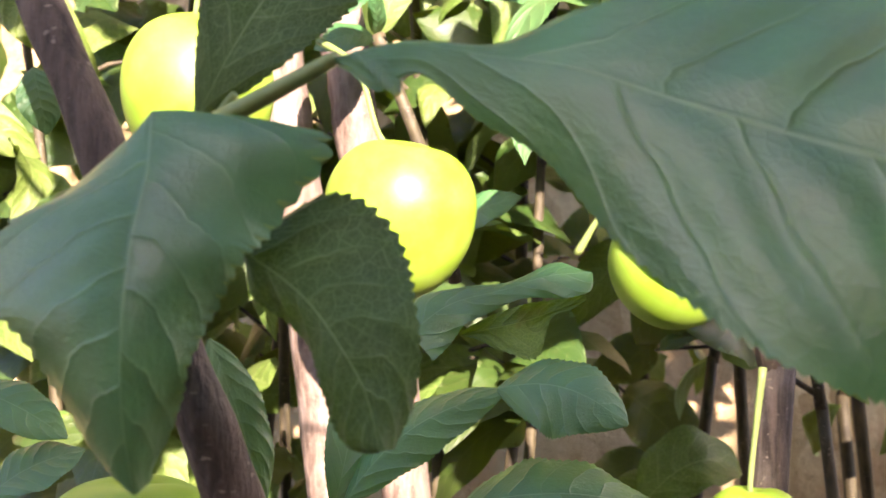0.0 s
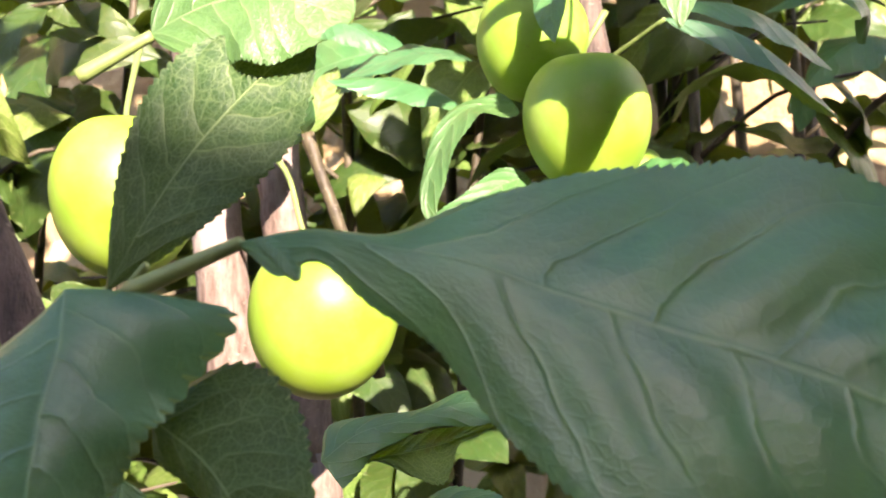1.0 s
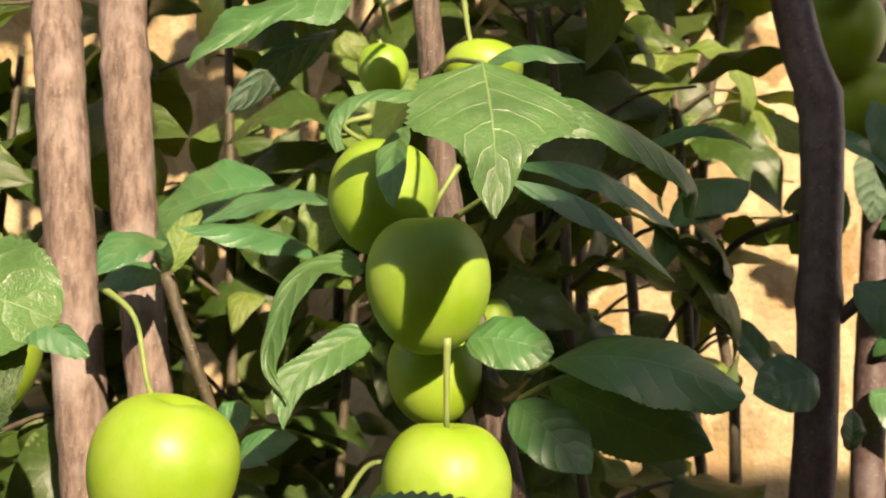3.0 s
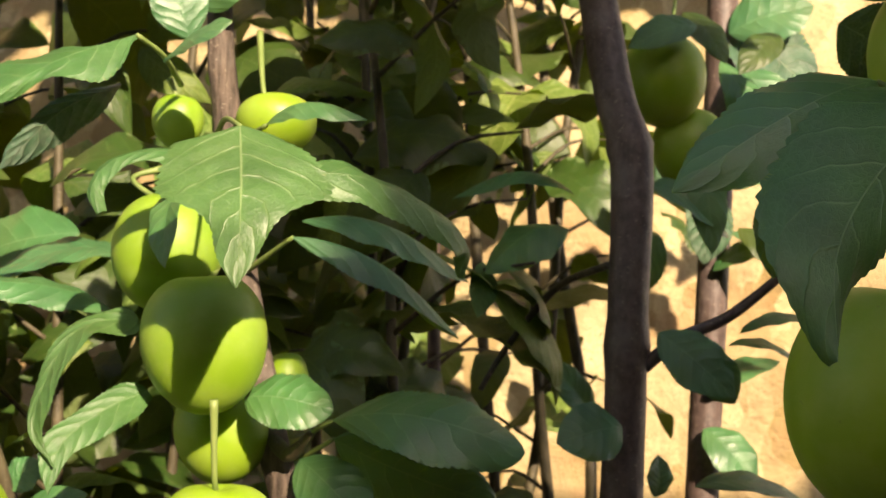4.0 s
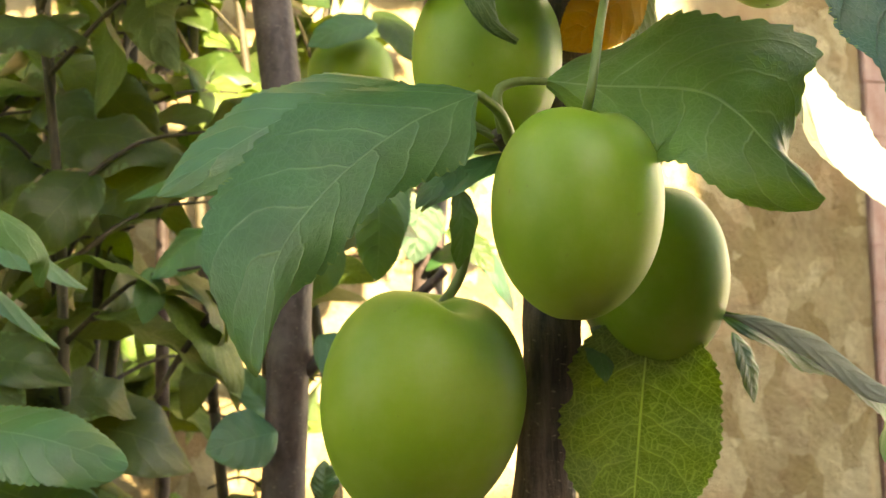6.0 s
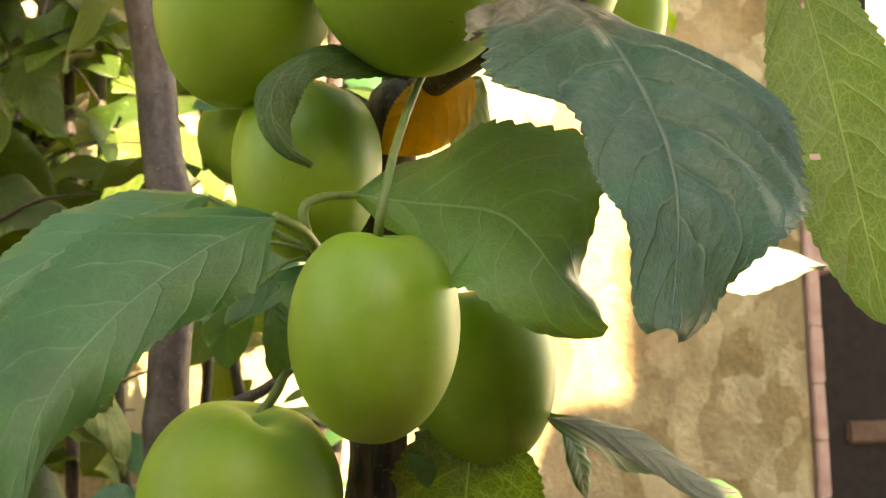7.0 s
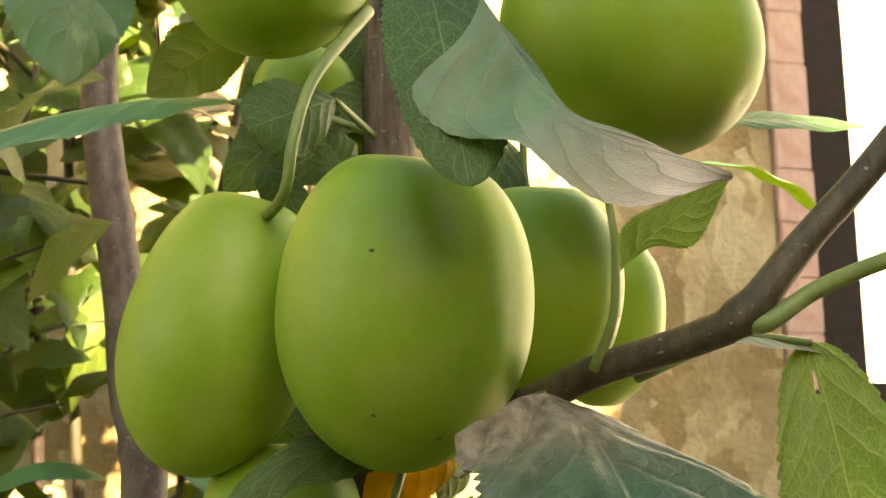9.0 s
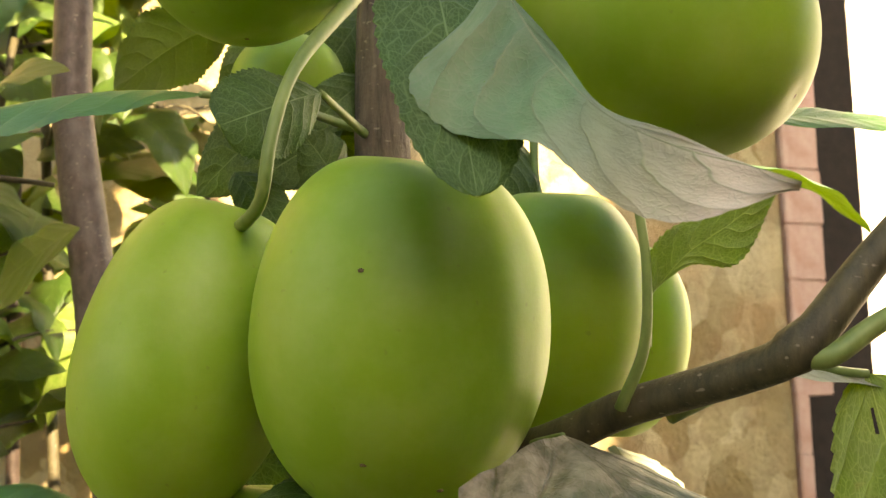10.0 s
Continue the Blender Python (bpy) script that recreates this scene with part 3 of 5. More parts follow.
# ---- trees behind ----
def leaf_kinds(count, upper, lower, seed):
    """Leaves of 1 m, to be scaled, that many trees share."""
    rnd = random.Random(seed)
    kinds = []
    for n in range(count):
        kinds.append(leaf_mesh((0, 0, 0), (1, 0, 0), rnd.uniform(0.46, 0.64), (0, 0, 1), bulge=rnd.uniform(0.02, 0.2), late=rnd.uniform(-0.08, 0.08),
                               fold=rnd.uniform(0, 20), cup=rnd.uniform(-0.4, 0.1), wave=rnd.uniform(0.05, 0.2), twist=rnd.uniform(-40, 40), teeth=0, rows=16, cols=4,
                               hook=rnd.uniform(0, 0.3), upper=upper, lower=lower, seed=seed + n, thick=0.006))
    return kinds


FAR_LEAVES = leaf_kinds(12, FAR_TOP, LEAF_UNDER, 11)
YOUNG_LEAVES = leaf_kinds(5, YOUNG_TOP, LEAF_UNDER, 31)


def twig_leaf(tree, at, out, size, rnd, young=0.2):
    """A leaf that hangs from its twig with its upper face turned towards the light."""
    thin = 0.0  # the lower boughs are sparse, so that the wall shows
    if at[1] > 0.55:
        thin = 0.7 if 0.19 < at[0] < 0.46 and at[2] < 1.14 else 0.42 if 0.2 < at[0] < 0.46 and at[2] < 1.5 else 0.3 if at[2] < 1.06 else 0.0
    if rnd.random() < thin:
        return None
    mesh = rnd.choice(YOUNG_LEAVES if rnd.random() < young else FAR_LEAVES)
    ob = placed("leaf", mesh, tree, at)
    d = Vector(out).normalized()
    up = Vector((rnd.uniform(-0.7, 0.7), rnd.uniform(-1.5, 0.1), rnd.uniform(0.3, 1.1)))
    s = up.cross(d).normalized()
    n = d.cross(s)
    ob.rotation_euler = Matrix((d, s, n)).transposed().to_euler()
    ob.scale = (size,) * 3
    return ob


def to_ground(tree, at, r, mat):
    """The lowest part of a stem, from `at` down into the soil."""
    x, y, z = at
    stem(tree, [(x, y, z + 0.004), (x + 0.05 * math.sin(977 * x), y + 0.03 * math.cos(613 * x), 0.6 * z), (x + 0.09 * math.sin(977 * x), y + 0.05 * math.cos(613 * x), -0.03)], (r, 1.15 * r, 1.5 * r), mat, name="stem_foot", sides=14, count=24)


def back_tree(points, radii, mat, leaves, size, seed, label, low=0.0, high=1.0, spread=0.10, limbs=6, young=0.2):
    """A young tree: a stem, short limbs and drooping leaves in tufts along them."""
    rnd = random.Random(seed)
    tree = holder("plum_tree", (points[0][0], points[0][1], 0.0), label, "tree", "plum trees")
    stem(tree, points, radii, mat, name="trunk", sides=14, count=30, knots=((0.55, 0.2),))
    to_ground(tree, points[0], radii[0], mat)
    line = spline(points, 60)
    spots = []
    for n in range(limbs):
        f = low + (high - low) * (n + rnd.uniform(0.1, 0.9)) / limbs
        p = line[min(59, int(f * 60))]
        a = rnd.uniform(0, 2 * math.pi)
        way = Vector((math.cos(a), 0.8 * math.sin(a), rnd.uniform(0.1, 0.6)))
        end = p + way * spread * rnd.uniform(0.4, 1.0)
        mesh, at = tube_mesh("limb", [p, p.lerp(end, 0.5) + Vector((0, 0, 0.012)), end], (0.0018, 0.0013, 0.0008), TWIG, 6, 6)
        placed("limb", mesh, tree, at)
        spots += [p.lerp(end, g) for g in (0.3, 0.6, 0.8, 1.0)]
    spots += [line[int((low + (high - low) * k / 9) * 59)] for k in range(10)]
    for n in range(round(1.12 * leaves)):
        p = spots[n % len(spots)] + Vector([rnd.uniform(-0.006, 0.006) for _ in range(3)])
        a = rnd.uniform(0, 2 * math.pi)
        out = Vector((math.cos(a), math.sin(a), rnd.uniform(-1.2, 0.4)))
        twig_leaf(tree, p, out, size * rnd.uniform(0.6, 1.2), rnd, young + 0.1)
    return tree


def crown(tree, foot, top, spread, leaves, size, seed, limbs=9, thick=0.008, mat=None):
    """The upper part of a tree: a leader with limbs and leaves all round it."""
    rnd = random.Random(seed)
    foot, top = Vector(foot), Vector(top)
    mid = foot.lerp(top, 0.5) + Vector((rnd.uniform(-0.02, 0.02), rnd.uniform(-0.02, 0.02), 0))
    stem(tree, [foot, mid, top], (thick, thick * 0.7, thick * 0.3), mat or BARK, name="leader", sides=12, count=20)
    spots = []
    for n in range(limbs):
        p = foot.lerp(top, (n + 0.5) / limbs)
        a = 2.4 * n + rnd.uniform(-0.5, 0.5)
        way = Vector((math.cos(a) * spread[0], math.sin(a) * spread[1], rnd.uniform(-0.02, 0.10)))
        mesh, at = tube_mesh("limb", [p, p + way * 0.5 + Vector((0, 0, 0.01)), p + way], (thick * 0.35, thick * 0.25, thick * 0.12), TWIG, 6, 6)
        placed("limb", mesh, tree, at)
        spots += [p + way * g for g in (0.3, 0.55, 0.8, 1.0)]
    for n in range(leaves):
        a = rnd.uniform(0, 2 * math.pi)
        p = rnd.choice(spots) + Vector([rnd.uniform(-0.02, 0.02) for _ in range(3)])
        twig_leaf(tree, p, (math.cos(a), math.sin(a), rnd.uniform(-0.8, 0.5)), size * rnd.uniform(0.7, 1.2), rnd)


# ---- the tree that the clip begins with ----
tree_a = holder("plum_tree", (0.0100, 0.1800, 0.0000), "young plum tree with furrowed brown stem and large dark leaves", "tree", "plum trees")
stem(tree_a, [(-0.0217, 0.1837, 1.1077), (-0.0134, 0.1800, 1.0915), (-0.0082, 0.1770, 1.0809), (0.0002, 0.1748, 1.0626), (0.0100, 0.1748, 1.0362), (0.0169, 0.1770, 1.0170), (0.0224, 0.1875, 0.9900)], (0.0028, 0.0030, 0.0033, 0.0035, 0.0038, 0.0042, 0.0047), rough=0.16)
leaf(tree_a, (0.0160, 0.1492, 1.0615), (0.0162, 0.1410, 1.0184), 0.0417, (0.0, -1, 0.48), rib=[(0.0160, 0.1492, 1.0615), (0.0168, 0.1447, 1.0544), (0.0162, 0.1410, 1.0473), (0.0160, 0.1380, 1.0382), (0.0158, 0.1380, 1.0285), (0.0162, 0.1410, 1.0184)], left=(0.0158, 0.0187, 0.0193, 0.0144, 0.0124, 0.0091, 0.0066, 0.0051, 0.0034, 0.0013, 0.0012), right=(0.0004, 0.0048, 0.0118, 0.0155, 0.0208, 0.0191, 0.0128, 0.0098, 0.0072, 0.0044, 0.0006), label="broad dark green leaf hanging over the stem", rows=110, cols=9, quilt=0.03, fold=-2, cup=-0.22, wave=0.05, droop=(0.1, 0.22))
leaf(tree_a, (0.0245, 0.1575, 1.0455), (0.0426, 0.1485, 1.0219), 0.0275, (0.0, -1, 0.15), rib=[(0.0245, 0.1575, 1.0455), (0.0324, 0.1545, 1.0399), (0.0375, 0.1515, 1.0340), (0.0409, 0.1500, 1.0282), (0.0426, 0.1485, 1.0219)], left=(0.0012, 0.0068, 0.0120, 0.0138, 0.0121, 0.0089, 0.0048, 0.0022, 0.0014), right=(0.0001, 0.0013, 0.0038, 0.0036, 0.0034, 0.0048, 0.0052, 0.0036, 0.0003), rows=110, cols=9, fold=2, cup=-0.15, wave=0.06, upper=NET_TOP)
leaf(tree_a, (0.0174, 0.1635, 1.0617), (0.0435, 0.1860, 1.1042), 0.0215, (0.25, -1, 0.1), rib=[(0.0174, 0.1635, 1.0617), (0.0214, 0.1665, 1.0712), (0.0267, 0.1725, 1.0820), (0.0343, 0.1800, 1.0935), (0.0435, 0.1860, 1.1042)], left=(0.0001, 0.0010, 0.0037, 0.0077, 0.0107, 0.0101, 0.0045, 0.0013, 0.0001), right=(0.0001, 0.0012, 0.0049, 0.0086, 0.0107, 0.0100, 0.0060, 0.0014, 0.0002), stalk=[(0.0129, 0.1688, 1.0551)], rows=110, cols=9, fold=10, cup=-0.05, wave=0.05, upper=NET_TOP, teeth=32)
leaf(tree_a, (0.0179, 0.1837, 1.1018), (0.0492, 0.1785, 1.1032), 0.0243, (0.0, -1, 0.4), stalk=[(0.0067, 0.1837, 1.0951)], bulge=0.06, fold=6, cup=-0.15, long=(0.6, 0.6), late=-0.14, wave=0.1, upper=SHADE_TOP)
leaf(tree_a, (0.0422, 0.1815, 1.1021), (0.0547, 0.1770, 1.0980), 0.0071, (0.0, -0.6, 0.8), bulge=0.18, fold=-10, long=(0.5, 0.6))
leaf(tree_a, (0.0400, 0.1013, 1.1114), (0.0437, 0.1013, 1.0886), 0.0091, (0.0, -1, 0.2), bulge=0.05, fold=-10, long=(0.5, 0.6))
leaf(tree_a, (0.0376, 0.1492, 1.0675), (0.1352, 0.1385, 1.0362), 0.0512, (0.0, -1, 0.48), rib=[(0.0376, 0.1492, 1.0675), (0.0461, 0.1472, 1.0686), (0.0557, 0.1458, 1.0669), (0.0651, 0.1449, 1.0653), (0.0771, 0.1442, 1.0613), (0.0915, 0.1430, 1.0567), (0.1085, 0.1415, 1.0514), (0.1227, 0.1398, 1.0444), (0.1352, 0.1385, 1.0362)], left=(0.0003, 0.0004, 0.0010, 0.0022, 0.0043, 0.0116, 0.0205, 0.0269, 0.0302, 0.0302, 0.0272, 0.0169, 0.0070, 0.0012, 0.0004), right=(0.0007, 0.0017, 0.0054, 0.0035, 0.0079, 0.0119, 0.0193, 0.0245, 0.0261, 0.0246, 0.0216, 0.0176, 0.0126, 0.0072, 0.0060), stalk=[(0.0211, 0.1605, 1.0616), (0.0311, 0.1545, 1.0653)], label="very large dark green leaf on a stout green petiole", rows=260, cols=14, quilt=0.04, stalk_r=0.0011, fold=-3, cup=-0.06, wave=0.05, teeth=64, tooth=0.04)
leaf(tree_a, (0.0398, 0.1485, 1.0679), (0.0452, 0.1455, 1.0628), 0.0030, (0.0, -1, 0.3), late=-0.1, fold=-6, long=(0.5, 0.5))
leaf(tree_a, (0.0392, 0.2475, 1.0287), (0.0763, 0.2600, 1.0404), 0.0145, (0.0, -0.8, 0.6), rib=[(0.0392, 0.2475, 1.0287), (0.0470, 0.2500, 1.0343), (0.0575, 0.2535, 1.0370), (0.0671, 0.2570, 1.0398), (0.0763, 0.2600, 1.0404)], left=(0.0002, 0.0023, 0.0065, 0.0039, 0.0028, 0.0026, 0.0038, 0.0017, 0.0005), right=(0.0073, 0.0071, 0.0063, 0.0049, 0.0028, 0.0038, 0.0055, 0.0043, 0.0019), rows=110, cols=9, fold=-6, cup=-0.1, wave=0.08, quilt=0.04, teeth=32, tooth=0.06)
leaf(tree_a, (0.0486, 0.2620, 1.0273), (0.0755, 0.2640, 1.0348), 0.0168, (0.1, 0.9, -0.3), rib=[(0.0486, 0.2620, 1.0273), (0.0575, 0.2630, 1.0290), (0.0649, 0.2640, 1.0308), (0.0755, 0.2640, 1.0348)], left=(0.0003, 0.0009, 0.0026, 0.0059, 0.0084, 0.0017, 0.0013, 0.0006, 0.0002), right=(0.0004, 0.0007, 0.0017, 0.0031, 0.0034, 0.0028, 0.0020, 0.0015, 0.0002), rows=90, cols=8, fold=6, upper=YOUNG_TOP, lower=YOUNG_TOP)
leaf(tree_a, (0.0258, 0.2475, 0.9950), (0.0586, 0.2475, 1.0175), 0.0135, (0.2, -0.6, 0.8), late=-0.1, bulge=0.05, fold=-10)
leaf(tree_a, (0.0564, 0.2475, 1.0175), (0.0814, 0.2400, 1.0116), 0.0187, (0.1, -0.8, 0.6), bulge=0.1, late=-0.1, fold=-10, cup=-0.2)
leaf(tree_a, (0.0491, 0.2400, 0.9955), (0.0897, 0.2475, 0.9935), 0.0231, (0, -0.7, 0.7), bulge=0.13, fold=-8, cup=-0.2)
leaf(tree_a, (0.0096, 0.2025, 1.0310), (0.0185, 0.2025, 1.0036), 0.0101, (0.5, -0.8, 0.2), bulge=0.06)
leaf(tree_a, (-0.0409, 0.2250, 1.0202), (-0.0221, 0.2250, 1.0114), 0.0114, (0, -0.6, 0.8), bulge=0.1)
leaf(tree_a, (-0.0335, 0.2175, 1.0021), (-0.0189, 0.2250, 1.0094), 0.0122, (0, -0.6, 0.8), bulge=0.1)
leaf(tree_a, (-0.0221, 0.2100, 1.0767), (-0.0197, 0.2100, 1.0653), 0.0077, (0.3, -1, 0.1))
leaf(tree_a, (0.0235, 0.2475, 0.9938), (0.0268, 0.2700, 1.0260), 0.0107, (0.4, -1, 0.1))
plum((0.0209, 0.4500, 1.0578), 0.0562, 0.0620, (10, 8), stalk=[(-0.0133, 0.4800, 1.1299), (0.0035, 0.4688, 1.1164), (0.0133, 0.4537, 1.0889)])
plum((-0.0508, 0.4350, 1.1026), 0.0550, 0.0622, (0, 0), stalk=[(-0.0538, 0.4650, 1.1675), (-0.0529, 0.4425, 1.1364)])
plum((0.1226, 0.4500, 1.0392), 0.0489, 0.0468, (0, -4), stalk=[(0.0874, 0.4650, 1.0440), (0.1007, 0.4575, 1.0619)])
plum((0.1539, 0.4650, 0.9353), 0.0407, 0.0429, (0, 0), stalk=[(0.1576, 0.4650, 1.0006), (0.1526, 0.4650, 0.9578)])
plum((-0.0055, 0.2100, 0.9937), 0.0316, 0.0287, (0, 0), stalk=[(-0.0062, 0.2175, 1.0121)])
# ---- the tree with the sunlit plums ----
tree_b = holder("plum_tree", (0.1400, 0.4700, 0.0000), "plum tree with dark furrowed stem, sunlit leaves and plums", "tree", "plum trees")
stem(tree_b, [(0.1146, 0.4950, 1.3082), (0.1167, 0.4875, 1.2670), (0.1207, 0.4875, 1.2297), (0.1293, 0.4875, 1.1687), (0.1432, 0.4800, 1.1023), (0.1549, 0.4800, 1.0561), (0.1666, 0.4800, 0.9961)], (0.0053, 0.0056, 0.0061, 0.0062, 0.0065, 0.0067, 0.0071), rough=0.14)
leaf(tree_b, (0.1327, 0.3750, 1.2011), (0.1351, 0.3450, 1.1445), 0.0520, (0.0, -1, 0.3), rib=[(0.1327, 0.3750, 1.2011), (0.1343, 0.3620, 1.1834), (0.1350, 0.3530, 1.1689), (0.1352, 0.3480, 1.1574), (0.1351, 0.3450, 1.1445)], left=(0.0058, 0.0077, 0.0121, 0.0150, 0.0189, 0.0222, 0.0250, 0.0274, 0.0286, 0.0229, 0.0150, 0.0102, 0.0077, 0.0058, 0.0041, 0.0023, 0.0010, 0.0002, 0.0002), right=(0.0065, 0.0080, 0.0150, 0.0226, 0.0235, 0.0248, 0.0259, 0.0263, 0.0267, 0.0226, 0.0136, 0.0095, 0.0084, 0.0074, 0.0057, 0.0035, 0.0020, 0.0010, 0.0009), stalk=[(0.1174, 0.4725, 1.2160), (0.1242, 0.4250, 1.2145)], label="lobed sunlit green leaf over a plum", rows=120, cols=10, fold=-4, cup=-0.05, wave=0.04, quilt=0.03, upper=SHADE_TOP)
leaf(tree_b, (0.1575, 0.3850, 1.1883), (0.2140, 0.4120, 1.1557), 0.0246, (0.2, -0.8, 0.7), rib=[(0.1575, 0.3850, 1.1883), (0.1748, 0.3900, 1.1880), (0.1924, 0.4000, 1.1826), (0.2057, 0.4050, 1.1758), (0.2152, 0.4100, 1.1665), (0.2140, 0.4120, 1.1557)], left=(0.0064, 0.0079, 0.0081, 0.0053, 0.0059, 0.0069, 0.0030, 0.0012, 0.0003), right=(0.0106, 0.0100, 0.0107, 0.0106, 0.0123, 0.0100, 0.0080, 0.0034, 0.0012), rows=110, cols=9, fold=-6, cup=-0.12, wave=0.06, quilt=0.03, upper=SHADE_TOP)
leaf(tree_b, (0.1109, 0.4125, 1.1992), (0.0857, 0.3975, 1.1739), 0.0118, (-0.3, -0.7, 0.6), rib=[(0.1109, 0.4125, 1.1992), (0.0974, 0.4080, 1.1974), (0.0868, 0.4050, 1.1928), (0.0820, 0.4010, 1.1836), (0.0857, 0.3975, 1.1739)], left=(0.0047, 0.0055, 0.0059, 0.0043, 0.0048, 0.0050, 0.0028, 0.0018, 0.0015), right=(0.0048, 0.0047, 0.0042, 0.0039, 0.0036, 0.0031, 0.0028, 0.0023, 0.0021), rows=110, cols=9, fold=-4, cup=-0.15, wave=0.05, upper=SHADE_TOP)
leaf(tree_b, (0.1390, 0.4500, 1.2186), (0.1783, 0.4350, 1.2192), 0.0189, (0, -0.6, 0.9), stalk=[(0.1235, 0.4800, 1.2157)], bulge=0.2, fold=-14)
leaf(tree_b, (0.1509, 0.4500, 1.1739), (0.2177, 0.4500, 1.1357), 0.0212, (0.1, -0.3, 1), stalk=[(0.1322, 0.4800, 1.1630)], bulge=0.12, fold=-25, cup=-0.2, twist=60)
leaf(tree_b, (0.1544, 0.4650, 1.1828), (0.2256, 0.4800, 1.1612), 0.0282, (0.1, -0.5, 0.9), bulge=0.14, fold=-12)
leaf(tree_b, (0.1348, 0.4500, 1.1108), (0.1685, 0.4425, 1.1063), 0.0272, (0, -0.8, 0.6), bulge=0.1, fold=6, cup=-0.2, long=(0.55, 0.6))
leaf(tree_b, (0.1692, 0.4575, 1.1024), (0.2436, 0.4425, 1.0913), 0.0365, (0, -0.8, 0.7), stalk=[(0.1565, 0.4800, 1.0875), (0.1609, 0.4650, 1.0970)], bulge=0.14, fold=-5, cup=-0.15, long=(0.8, 0.6))
leaf(tree_b, (0.1701, 0.4650, 1.0949), (0.2375, 0.4650, 1.0691), 0.0364, (0, -0.7, -0.2), stalk=[(0.1572, 0.4800, 1.0859)], bulge=0.1, fold=-8)
leaf(tree_b, (0.1567, 0.4725, 1.0861), (0.1851, 0.4500, 1.0602), 0.0280, (0, -0.9, 0.4), bulge=0.06, fold=8)
leaf(tree_b, (0.0925, 0.4500, 1.1408), (0.0681, 0.4275, 1.0852), 0.0261, (-0.5, -0.7, 0.5), rib=[(0.0925, 0.4500, 1.1408), (0.0723, 0.4425, 1.1355), (0.0622, 0.4350, 1.1146), (0.0603, 0.4312, 1.0982), (0.0681, 0.4275, 1.0852)], left=(0.0013, 0.0119, 0.0130, 0.0129, 0.0095, 0.0085, 0.0031, 0.0006, 0.0001), right=(0.0014, 0.0065, 0.0058, 0.0047, 0.0050, 0.0034, 0.0019, 0.0006, 0.0001), rows=110, cols=9, fold=14, cup=-0.05, wave=0.05, upper=SHADE_TOP)
leaf(tree_b, (0.0979, 0.4500, 1.1127), (0.0671, 0.4275, 1.0754), 0.0219, (0.1, -0.8, 0.5), rib=[(0.0979, 0.4500, 1.1127), (0.0841, 0.4425, 1.1062), (0.0698, 0.4350, 1.0931), (0.0671, 0.4275, 1.0754)], left=(0.0033, 0.0052, 0.0095, 0.0110, 0.0095, 0.0061, 0.0030, 0.0006, 0.0001), right=(0.0004, 0.0043, 0.0072, 0.0057, 0.0054, 0.0070, 0.0047, 0.0014, 0.0002), rows=110, cols=9, fold=12, cup=-0.05, wave=0.05, upper=SHADE_TOP)
leaf(tree_b, (0.1090, 0.4350, 1.1911), (0.1052, 0.4200, 1.1573), 0.0158, (-0.6, -0.8, 0.1), bulge=0.12, fold=18)
leaf(tree_b, (0.0890, 0.4350, 1.2484), (0.0267, 0.4200, 1.2081), 0.0404, (-0.1, -0.7, 0.7), rib=[(0.0890, 0.4350, 1.2484), (0.0653, 0.4275, 1.2364), (0.0466, 0.4237, 1.2237), (0.0267, 0.4200, 1.2081)], left=(0.0004, 0.0023, 0.0124, 0.0164, 0.0062, 0.0025, 0.0008, 0.0002, 0.0000), right=(0.0000, 0.0002, 0.0030, 0.0093, 0.0195, 0.0202, 0.0120, 0.0031, 0.0002), stalk=[(0.1017, 0.4800, 1.2412), (0.0978, 0.4500, 1.2447)], rows=110, cols=9, fold=-4, cup=-0.12, wave=0.08, upper=SHADE_TOP)
leaf(tree_b, (0.0808, 0.4575, 1.2343), (0.0399, 0.4425, 1.1952), 0.0241, (-0.5, -0.45, -0.75), rib=[(0.0808, 0.4575, 1.2343), (0.0599, 0.4500, 1.2210), (0.0399, 0.4425, 1.1952)], left=(0.0002, 0.0030, 0.0084, 0.0116, 0.0121, 0.0098, 0.0059, 0.0020, 0.0001), right=(0.0001, 0.0003, 0.0018, 0.0035, 0.0045, 0.0049, 0.0039, 0.0008, 0.0001), rows=110, cols=9, fold=-4, cup=-0.1, upper=DUSTY_TOP, lower=LEAF_TOP)
leaf(tree_b, (0.0755, 0.4950, 1.1461), (0.0183, 0.4800, 1.1547), 0.0224, (0, -0.6, 0.8), bulge=0.1, fold=-10)
leaf(tree_b, (0.0092, 0.4950, 1.1490), (-0.0109, 0.4650, 1.1332), 0.0252, (-0.2, -0.8, 0.6), bulge=0.2)
leaf(tree_b, (0.0792, 0.5250, 1.1733), (0.0225, 0.5100, 1.1607), 0.0276, (0, -0.5, 0.9), bulge=0.12)
leaf(tree_b, (0.0487, 0.5625, 1.1870), (-0.0141, 0.5850, 1.1712), 0.0415, (0, -0.8, 0.5))
leaf(tree_b, (0.1059, 0.4650, 1.2566), (0.0956, 0.4650, 1.2875), 0.0234, (0, -1, 0.4))
leaf(tree_b, (0.1097, 0.4800, 1.2742), (0.1327, 0.4650, 1.2994), 0.0263, (0, -1, 0.4))
